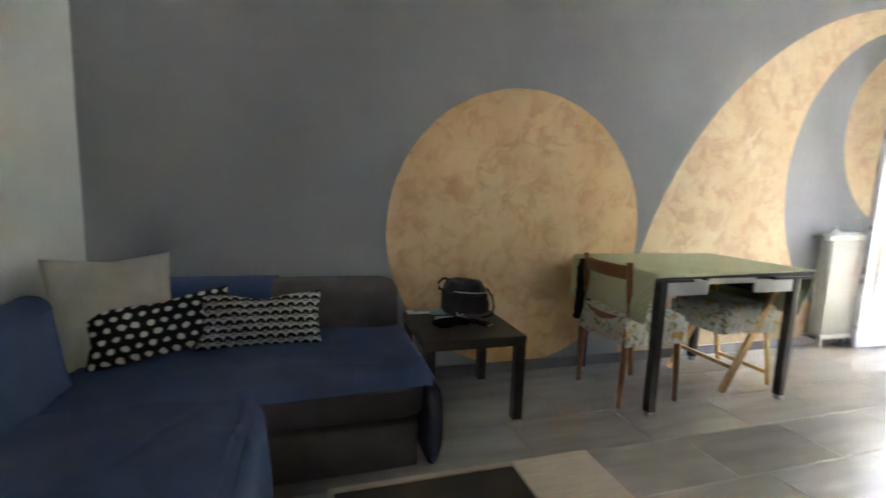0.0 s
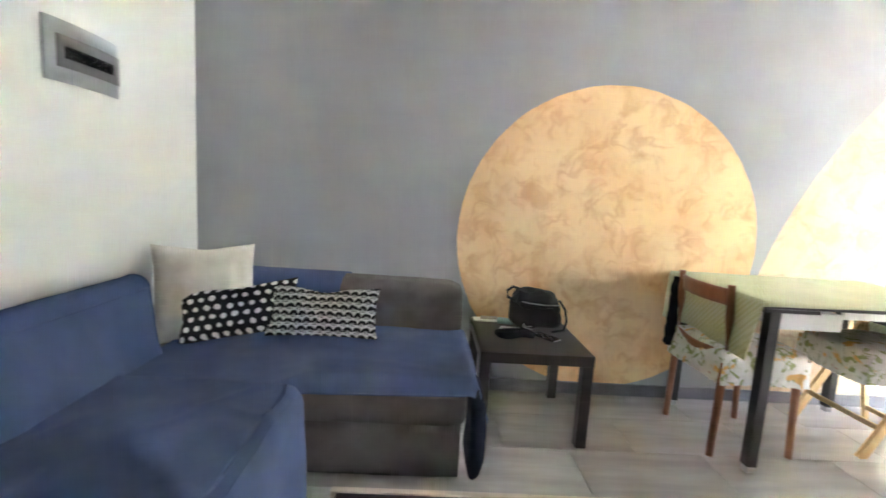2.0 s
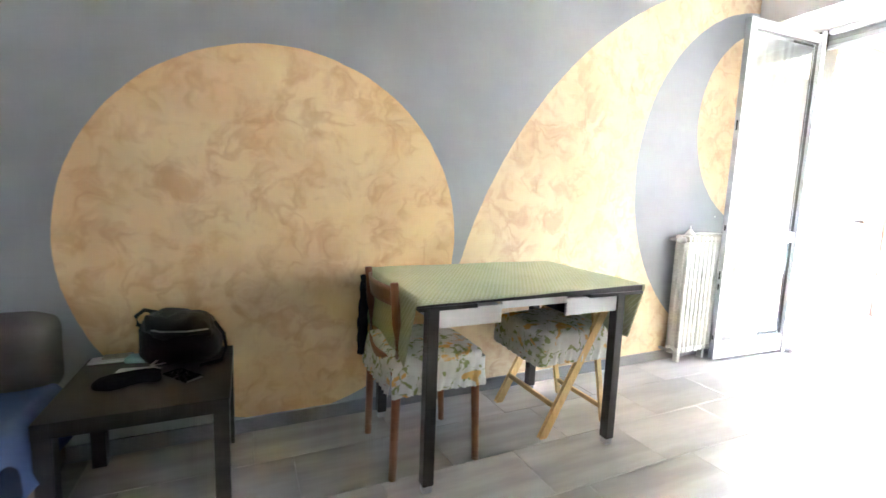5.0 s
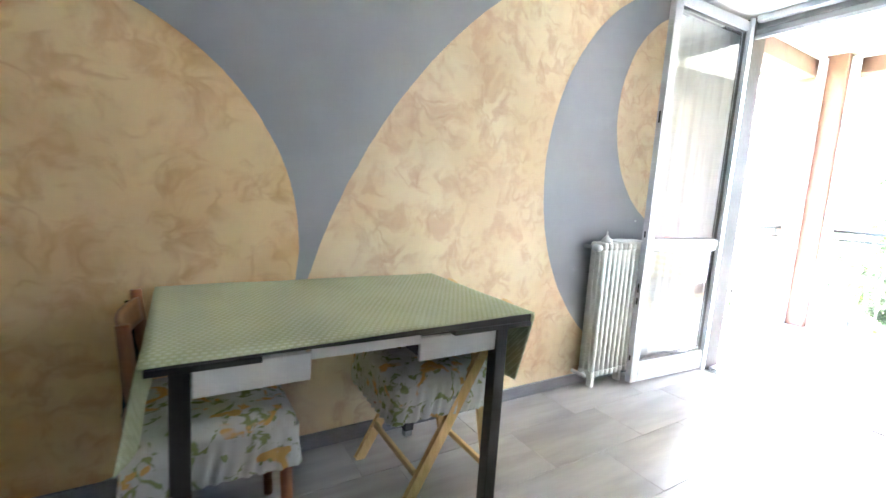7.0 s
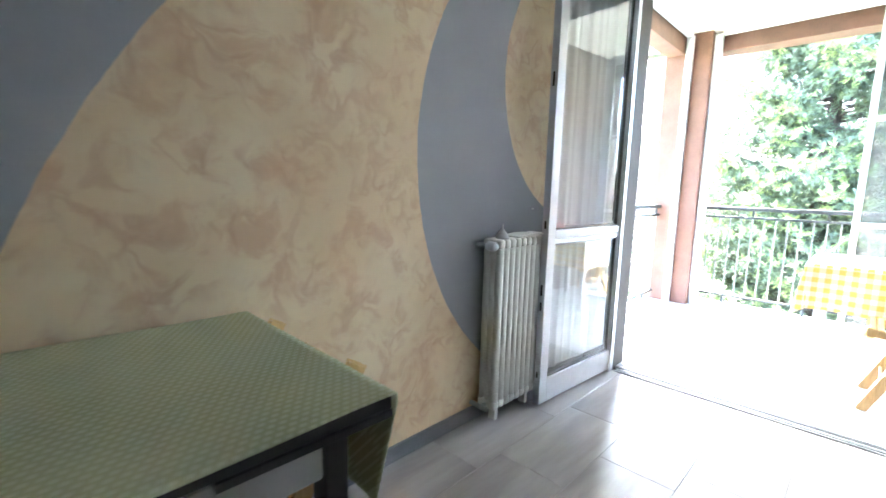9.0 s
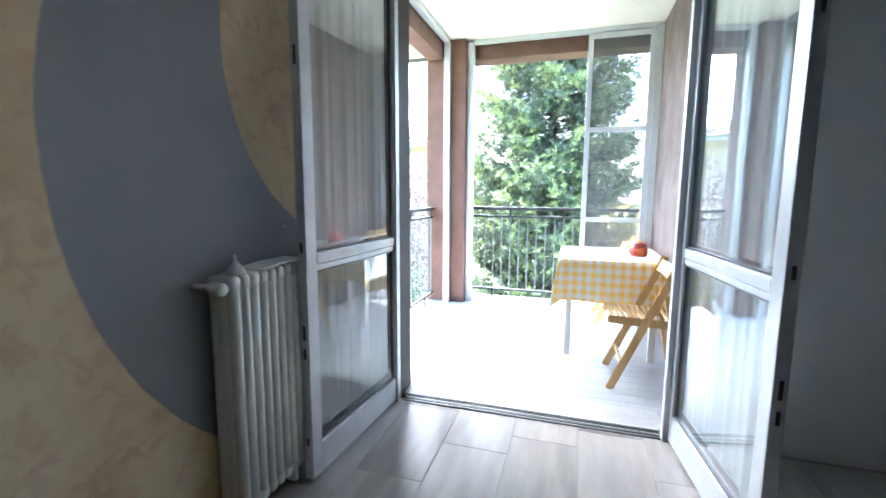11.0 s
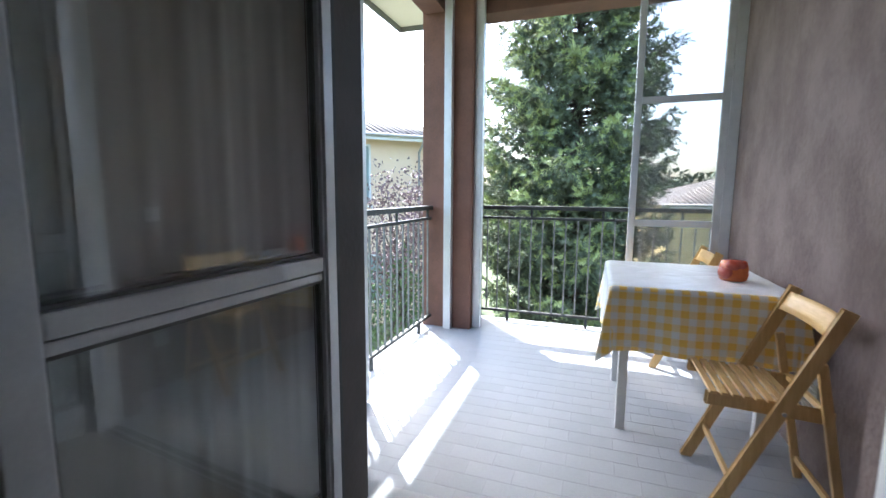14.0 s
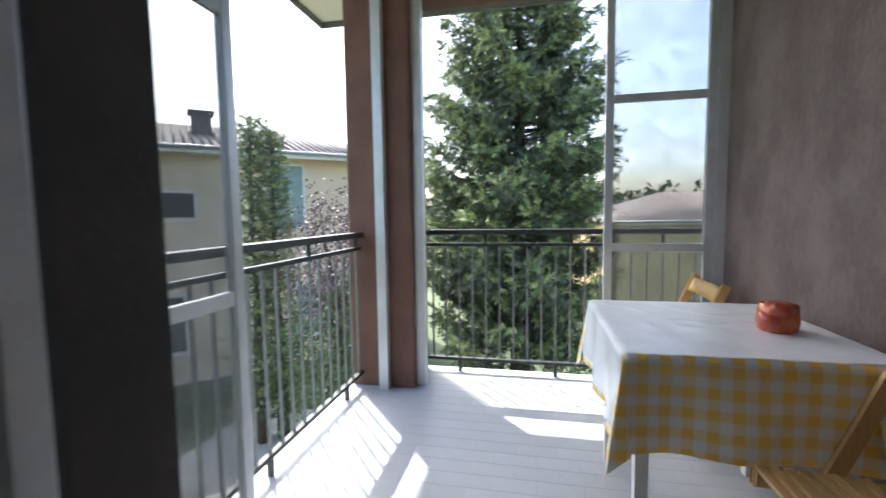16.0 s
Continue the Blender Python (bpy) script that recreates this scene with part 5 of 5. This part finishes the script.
part("lid", lathe(bmesh.new(), [(0.061, 0.1185), (0.055, 0.128), (0.03, 0.133), (0.002, 0.134)], 28), M_POTR, pot, "", True)

bm = bmesh.new()


def film(u, v):
    """Lies on the top and falls over the side that faces the railing."""
    x = -0.413 + 0.826 * u
    w = v * 1.0
    if w < 0.736:
        crinkle = 0.006 * max(0.0, 1 - 7 * abs(noise.noise(Vector((x * 4, w * 5, 3))))) * math.exp(-((x + 0.02) ** 2 + (w - 0.42) ** 2) * 9)
        return Vector((x, -0.368 + w, 0.7512 + 0.0015 * noise.noise(Vector((u * 7, v * 9, 2))) + crinkle))
    d = w - 0.736
    ripple = 0.018 * d / 0.30 * math.sin(x * 11 * 1.6 + 0.7)
    return Vector((x, 0.368 + 0.015 + 0.03 * d + ripple, 0.7512 - d))


sheet(bm, film, 60, 70)
ob = part("table_film", bm, M_FILM, None, "", True)
ob.matrix_basis = pose(6.645, 1.335, 0)
tagged(ob, "plastic film over the gingham cloth, coloured white for sky glare, falling over one side", "table film")

for z, lab in ((1.04, "pale square switch plate on the brown balcony wall"), (0.29, "pale square socket plate low on the brown balcony wall")):
    sw = thing("wall_switch", lab, "switch", "", pose(5.72, 0.8815, z))
    part("plate", boxed(-0.042, 0.0, -0.042, 0.042, 0.010, 0.042, bevel=0.004), M_PLASTIC, sw)
    part("rocker", boxed(-0.020, 0.0105, -0.026, 0.020, 0.014, 0.026, bevel=0.002), M_PLASTIC, sw)

vent = thing("air_vent", "round pale plastic air vent with slats low on the brown wall", "air vent", "", pose(6.30, 0.8795, 0.33, -90, 0, 0))
part("rim", lathe(bmesh.new(), [(0.085, 0.0), (0.09, 0.004), (0.086, 0.012), (0.074, 0.012), (0.072, 0.003)], 28), M_VENT, vent, "", True)
for i in range(7):
    y = -0.054 + i * 0.018
    hw = math.sqrt(0.071 ** 2 - y * y)
    part("slat", boxed(-hw, y - 0.005, 0.003, hw, y + 0.005, 0.010), M_VENT, vent)


# ---- outdoors ----
GROUND = -3.7
bm = bmesh.new()
bmesh.ops.create_grid(bm, x_segments=2, y_segments=2, size=900)
for v in bm.verts:
    v.co.z = GROUND
structure("ground", bm, M_GROUND, "dry grass and garden ground below the balcony", "ground")
structure("yard", boxed(5.6, 3.4, GROUND + 0.001, 14.5, 9.0, GROUND + 0.03), M_YARD, "pale gravel yard beside the house", "yard")
structure("facade_below", boxed(5.28, -2.0, GROUND, 5.46, 3.24, -0.201), M_BROWN, "brown plaster facade below the balcony", "wall")


def leaf_cloud(spots, size, rnd, flat=0.0):
    """Many small folded leaves in one mesh. spots: centre, spread and count."""
    verts, faces = [], []
    for c, spread, count in spots:
        for _ in range(count):
            d = Vector((rnd.gauss(0, 1), rnd.gauss(0, 1), rnd.gauss(0, 1)))
            p = c + d * spread * 0.5
            t = Vector((rnd.uniform(-1, 1), rnd.uniform(-1, 1), rnd.uniform(-1, 1) - flat)).normalized()
            s = t.orthogonal().normalized()
            s = (s * rnd.uniform(-1, 1) + t.cross(s) * rnd.uniform(-1, 1)).normalized()
            ln, w = size * rnd.uniform(0.7, 1.4), size * rnd.uniform(0.22, 0.4)
            u = t.cross(s) * w * 0.4
            b = len(verts)
            verts += [p, p + t * ln * 0.5 + s * w + u, p + t * ln, p + t * ln * 0.5 - s * w + u]
            faces += [(b, b + 1, b + 2), (b, b + 2, b + 3)]
    me = bpy.data.meshes.new("crown")
    me.from_pydata([tuple(v) for v in verts], [], faces)
    return me


def needle_mesh(twigs, size, rnd):
    """Needle tufts set round short twigs, in one mesh. twigs: start, end, count."""
    verts, faces = [], []
    for a, b, count in twigs:
        t = (b - a).normalized()
        s = t.orthogonal().normalized()
        w2 = t.cross(s)
        for i in range(count):
            f = (i + rnd.random()) / count
            ang = rnd.uniform(0, math.tau)
            out = s * math.cos(ang) + w2 * math.sin(ang)
            p = a.lerp(b, f) + out * size * 0.15
            d = (t * rnd.uniform(0.5, 1.1) + out * rnd.uniform(0.5, 1.0)).normalized()
            side = d.cross(out)
            if side.length < 1e-3:
                continue
            side.normalize()
            ln, w = size * rnd.uniform(0.75, 1.3), size * rnd.uniform(0.085, 0.14)
            k = len(verts)
            verts += [tuple(p - side * w * 0.5), tuple(p + d * ln * 0.55 - side * w), tuple(p + d * ln), tuple(p + d * ln * 0.55 + side * w), tuple(p + side * w * 0.5)]
            faces += [(k, k + 1, k + 2, k + 3, k + 4)]
    me = bpy.data.meshes.new("crown")
    me.from_pydata(verts, [], faces)
    return me


def conifer(name, at, height, radius, limbs, seed, materials, label, size=0.10, droop=0.25, base=0.06, cone=1.5, dense=15):
    rnd = random.Random(seed)
    tr = thing(name, label, "tree", "", Matrix.Translation(at))
    part("trunk", tube(bmesh.new(), [(0, 0, -0.1), (0.03, 0.02, height * 0.35), (0, 0.04, height * 0.7), (0, 0, height * 0.98)], [height * 0.020, height * 0.015, height * 0.008, 0.015], 12), M_BARK, tr, "", True)
    old, young, bm = [], [], bmesh.new()
    for i in range(limbs):
        k = (i + rnd.random()) / limbs
        h = height * (base + (0.99 - base) * k ** 0.9)
        a = i * 2.399 + rnd.uniform(-0.5, 0.5)
        swell = 0.82 + 0.30 * noise.noise(Vector((math.cos(a) * 1.6 + seed, math.sin(a) * 1.6, h * 0.9)))
        r = radius * min(1.0, (1 - h / height) * cone) * rnd.uniform(0.70, 1.12) * swell * 1.12 + 0.10
        if math.sin(a) < -0.35:
            r = min(r, radius * 0.76)
        way = Vector((math.cos(a), math.sin(a), 0))
        side = Vector((-math.sin(a), math.cos(a), 0))
        up = rnd.uniform(0.05, 0.50)
        mid = way * r * 0.55 + Vector((0, 0, h + r * (up * 0.35 - 0.08)))
        tip = way * r + Vector((0, 0, h + r * up))
        tube(bm, [(0, 0, h), mid, tip], [0.03, 0.018, 0.004], 4, False)
        n = max(3, int(r * 5.0))
        for j in range(n):
            f = 0.22 + 0.78 * (j + 0.6) / n
            p = Vector((0, 0, h)).lerp(mid, f / 0.55) if f < 0.55 else mid.lerp(tip, (f - 0.55) / 0.45)
            reach = (0.20 + 0.42 * (1 - f) + 0.12) * min(1.0, 0.4 + r / 2.5)
            for sg in (-1, 1):
                q = p + side * sg * reach * rnd.uniform(0.6, 1.1) + way * reach * 0.55 + Vector((0, 0, reach * (rnd.gauss(0.05, 0.42) - droop)))
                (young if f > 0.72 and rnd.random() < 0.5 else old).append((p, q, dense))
                m2 = p.lerp(q, 0.6)
                e2 = m2 + way * reach * 0.5 + Vector((rnd.gauss(0, 0.08), rnd.gauss(0, 0.08), rnd.uniform(-0.16, 0.20)))
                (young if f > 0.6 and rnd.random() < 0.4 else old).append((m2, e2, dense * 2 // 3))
            if rnd.random() < 0.5:
                old.append((p, p + Vector((rnd.gauss(0, 0.06), rnd.gauss(0, 0.06), -reach * 0.8)), dense * 2 // 3))
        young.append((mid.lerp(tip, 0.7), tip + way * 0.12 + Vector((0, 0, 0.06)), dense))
    tagged(part("limb", bm, M_BARK, tr, "", True), kind="stuff")
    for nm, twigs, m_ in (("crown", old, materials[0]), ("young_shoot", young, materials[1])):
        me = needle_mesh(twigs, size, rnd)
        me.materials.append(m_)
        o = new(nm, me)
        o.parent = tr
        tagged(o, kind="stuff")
    return tr


def broadleaf(name, at, height, radius, seed, material, label, size=0.11, clumps=90, per=34):
    rnd = random.Random(seed)
    tr = thing(name, label, "tree", "", Matrix.Translation(at))
    part("trunk", tube(bmesh.new(), [(0, 0, -0.1), (0.05, 0.0, height * 0.3), (0.02, 0.05, height * 0.6)], [0.11, 0.08, 0.04], 10), M_BARK, tr, "", True)
    spots, bm = [], bmesh.new()
    for i in range(clumps):
        d = Vector((rnd.gauss(0, 1), rnd.gauss(0, 1), rnd.gauss(0, 1))).normalized() * rnd.uniform(0.45, 1.08)
        p = Vector((d.x * radius, d.y * radius, height * 0.62 + d.z * height * 0.37))
        spots.append((p, 0.42, per))
        if i % 4 == 0:
            tube(bm, [(0.02, 0.03, height * rnd.uniform(0.25, 0.55)), p * 0.55 + Vector((0, 0, height * 0.22)), p], [0.03, 0.018, 0.005], 5, False)
            spots.append((p + Vector((0, 0, rnd.uniform(0.2, 0.5))), 0.22, per // 3))
    tagged(part("limb", bm, M_BARK, tr, "", True), kind="stuff")
    me = leaf_cloud(spots, size, rnd, 0.1)
    me.materials.append(material)
    o = new("crown", me)
    o.parent = tr
    return tr


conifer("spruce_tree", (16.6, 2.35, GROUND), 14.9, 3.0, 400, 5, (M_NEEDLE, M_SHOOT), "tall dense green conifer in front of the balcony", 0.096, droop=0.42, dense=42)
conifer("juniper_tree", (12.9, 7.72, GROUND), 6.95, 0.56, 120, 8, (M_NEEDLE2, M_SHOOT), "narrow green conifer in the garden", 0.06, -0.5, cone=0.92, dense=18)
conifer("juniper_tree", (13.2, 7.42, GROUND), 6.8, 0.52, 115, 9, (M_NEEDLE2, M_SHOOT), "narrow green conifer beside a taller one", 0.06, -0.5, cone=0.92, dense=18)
broadleaf("plum_tree", (13.6, 6.15, GROUND), 5.6, 1.2, 12, M_PURPLE, "purple-leaved plum tree in the garden", 0.09, 110, 40)
broadleaf("garden_shrub", (12.4, 5.9, GROUND), 3.4, 1.15, 15, M_LEAF, "light green garden shrub below the balcony", 0.10, 70, 30)
broadleaf("garden_shrub", (13.4, 0.3, GROUND), 2.6, 1.3, 17, M_LEAF, "light green garden shrub under the conifer", 0.10, 60, 30)


def house(name, m, length, depth, eave, ridge, wall_material, label, windows, chimney=None, tiles=None):
    """A plastered house in its own space: the front lies along +x at y = 0, the house behind it."""
    s = thing(name, label, "house", "", m)
    part("wall", boxed(0, 0, 0, length, depth, eave), wall_material, s)
    o = 0.55
    bm = bmesh.new()
    q = [bm.verts.new(c) for c in ((-o, -o, eave), (length + o, -o, eave), (length + o, depth + o, eave), (-o, depth + o, eave), (depth / 2, depth / 2, ridge), (length - depth / 2, depth / 2, ridge))]
    for f in ((0, 1, 5, 4), (2, 3, 4, 5), (1, 2, 5), (3, 0, 4), (3, 2, 1, 0)):
        bm.faces.new([q[i] for i in f])
    roof = part("roof", bm, M_ROOF, s)
    # rows of round clay tiles on the front slope
    bm = bmesh.new()
    run = Vector((0, depth / 2 + o, ridge - eave))
    cols = int((length + 2 * o) / 0.24)
    for i in range(cols):
        x = -o + (i + 0.5) * (length + 2 * o) / cols
        end = min(1.0, (x + o) / (depth / 2 + o), (length + o - x) / (depth / 2 + o))
        if end > 0.05:
            tube(bm, [Vector((x, -o, eave + 0.02)), Vector((x, -o, eave + 0.02)) + run * end], 0.045, 6, True)
    tagged(part("tile_row", bm, tiles or M_ROOFT, roof, "rows of round clay tiles", True), kind="stuff")
    part("fascia", boxed(-o, -o - 0.03, eave - 0.16, length + o, -o - 0.002, eave + 0.01), M_PLASTIC, s, "white fascia board")
    part("gutter", tube(bmesh.new(), [(-o, -o - 0.09, eave + 0.0), (length + o, -o - 0.09, eave + 0.0)], 0.06, 8), M_ALUD, s, "", True)
    part("downpipe", tube(bmesh.new(), [(length * 0.85, -o - 0.09, eave - 0.05), (length * 0.85, -0.06, eave - 0.5), (length * 0.85, -0.06, 0)], 0.045, 8), M_ALUD, s, "", True)
    for x, z, w, h, shut in windows:
        wn_ = part("window", boxed(x, -0.02, z, x + w, -0.002, z + h), M_HGLASS, s, "dark window")
        for a in ((x - 0.07, -0.05, z - 0.07, x - 0.001, -0.003, z + h + 0.07), (x + w + 0.001, -0.05, z - 0.07, x + w + 0.07, -0.003, z + h + 0.07),
                  (x, -0.05, z + h + 0.001, x + w, -0.003, z + h + 0.07), (x - 0.1, -0.10, z - 0.13, x + w + 0.1, -0.003, z - 0.071)):
            part("window_trim", boxed(*a), M_PLASTIC, wn_)
        if shut:
            part("shutter", boxed(x + 0.005, -0.045, z + 0.005, x + w - 0.005, -0.021, z + h - 0.005), M_SHUT, wn_, "pale green closed shutter")
    if chimney:
        cx, cy = chimney
        part("chimney", boxed(cx, cy, eave + 0.2, cx + 0.6, cy + 0.6, ridge + 0.02, bevel=0.02), M_ROOF, roof)
        part("chimney_cap", boxed(cx - 0.10, cy - 0.10, ridge + 0.021, cx + 0.70, cy + 0.70, ridge + 0.10), M_ROOF, roof)
    return s


# the beige house faces the balcony; its front runs along (0.695, -0.72)
A44 = radians(44)
mid = Vector((4.85 + 14.6 * math.cos(A44), 1.975 + 14.6 * math.sin(A44), GROUND))
along = Vector((math.sin(A44), -math.cos(A44), 0))
org = mid - along * 9.0
house("beige_house", pose(org.x, org.y, org.z, 0, 0, -46), 17.2, 9.0, 6.85, 8.35, M_HOUSE, "two-storey beige plastered house with a low tiled roof", ((11.62, 4.5, 1.1, 2.0, True), (7.2, 4.9, 1.0, 0.7, False), (8.6, 4.9, 1.0, 0.7, False), (4.0, 1.0, 1.2, 1.6, True), (12.4, 1.0, 1.2, 1.6, True), (8.0, 1.0, 1.2, 1.6, False)), (9.75, 2.2))
house("yellow_house", pose(27.5, -1.6, GROUND, 0, 0, -80), 12.0, 9.0, 4.4, 6.0, M_YELLOW, "low yellow plastered house with an old clay roof", ((7.6, 1.2, 1.1, 1.5, False),), None, M_ROOFC)

rnd = random.Random(31)
spots = []
for i in range(1100):
    a = radians(rnd.uniform(-40, 62))
    d = rnd.uniform(90, 150)
    hgt = rnd.uniform(4.0, 7.8)
    for k in range(3):
        spots.append((Vector((5 + d * math.cos(a), 2 + d * math.sin(a), GROUND + hgt * (k + 0.6) / 3)), 3.2, 14))
me = leaf_cloud(spots, 1.7, rnd, 0.0)
me.materials.append(M_NEEDLE2)
tagged(new("far_woods", me), "hazy line of far trees on the horizon", "trees", "", "stuff")

# ---- floor tiles, piece by piece ----
floor_ob = bpy.data.objects["floor"]
TL, TW, GAP = 0.63, 0.318, 0.0018


def tile_mesh(lx, ly, material, drop):
    bm = bmesh.new()
    e = 0.0015
    top = [bm.verts.new(c) for c in ((e, e, 0), (lx - e, e, 0), (lx - e, ly - e, 0), (e, ly - e, 0))]
    rim = [bm.verts.new(c) for c in ((0, 0, -0.001), (lx, 0, -0.001), (lx, ly, -0.001), (0, ly, -0.001))]
    low = [bm.verts.new(c) for c in ((0, 0, -drop), (lx, 0, -drop), (lx, ly, -drop), (0, ly, -drop))]
    bm.faces.new(top)
    for a, b in ((rim, top), (low, rim)):
        for k in range(4):
            bm.faces.new((a[k], a[(k + 1) % 4], b[(k + 1) % 4], b[k]))
    return mesh_of("tile", bm, material)


cache = {}


def lay(parent, x0, x1, y0, y1, lx, ly, sx, sy, material, drop):
    """Lay one tile clipped to a rectangle."""
    a, b = max(sx, x0), min(sx + lx, x1)
    c, d = max(sy, y0), min(sy + ly, y1)
    if b - a < 0.012 or d - c < 0.012:
        return
    key = (round(b - a, 3), round(d - c, 3), material.name)
    if key not in cache:
        cache[key] = tile_mesh(b - a, d - c, material, drop)
    o = new("tile", cache[key])
    o.parent, o.location = parent, (a, c, 0)


row, y = 0, 2.505 - TW * 14
while y < 2.78:
    x = -1.6 + (0.2, 0.52, 0.36)[row % 3] - TL
    while x < 5.26:
        lay(floor_ob, -1.445, 5.252, -1.795, 2.79, TL - GAP, TW - GAP, x, y, M_TILE, 0.006)
        x += TL
    y += TW
    row += 1

slab = bpy.data.objects["balcony_slab"]
row, x = 0, 5.722 - 0.1 * 4
while x < 8.0:
    y = 2.07 - 0.2 * 12 + (0.1 if row % 2 else 0.0)
    while y < 3.2:
        lay(slab, 5.547, 8.07, 0.882, 3.235, 0.1 - 0.0022, 0.2 - 0.0022, x, y, M_BTILE, 0.008)
        y += 0.2
    x += 0.1
    row += 1
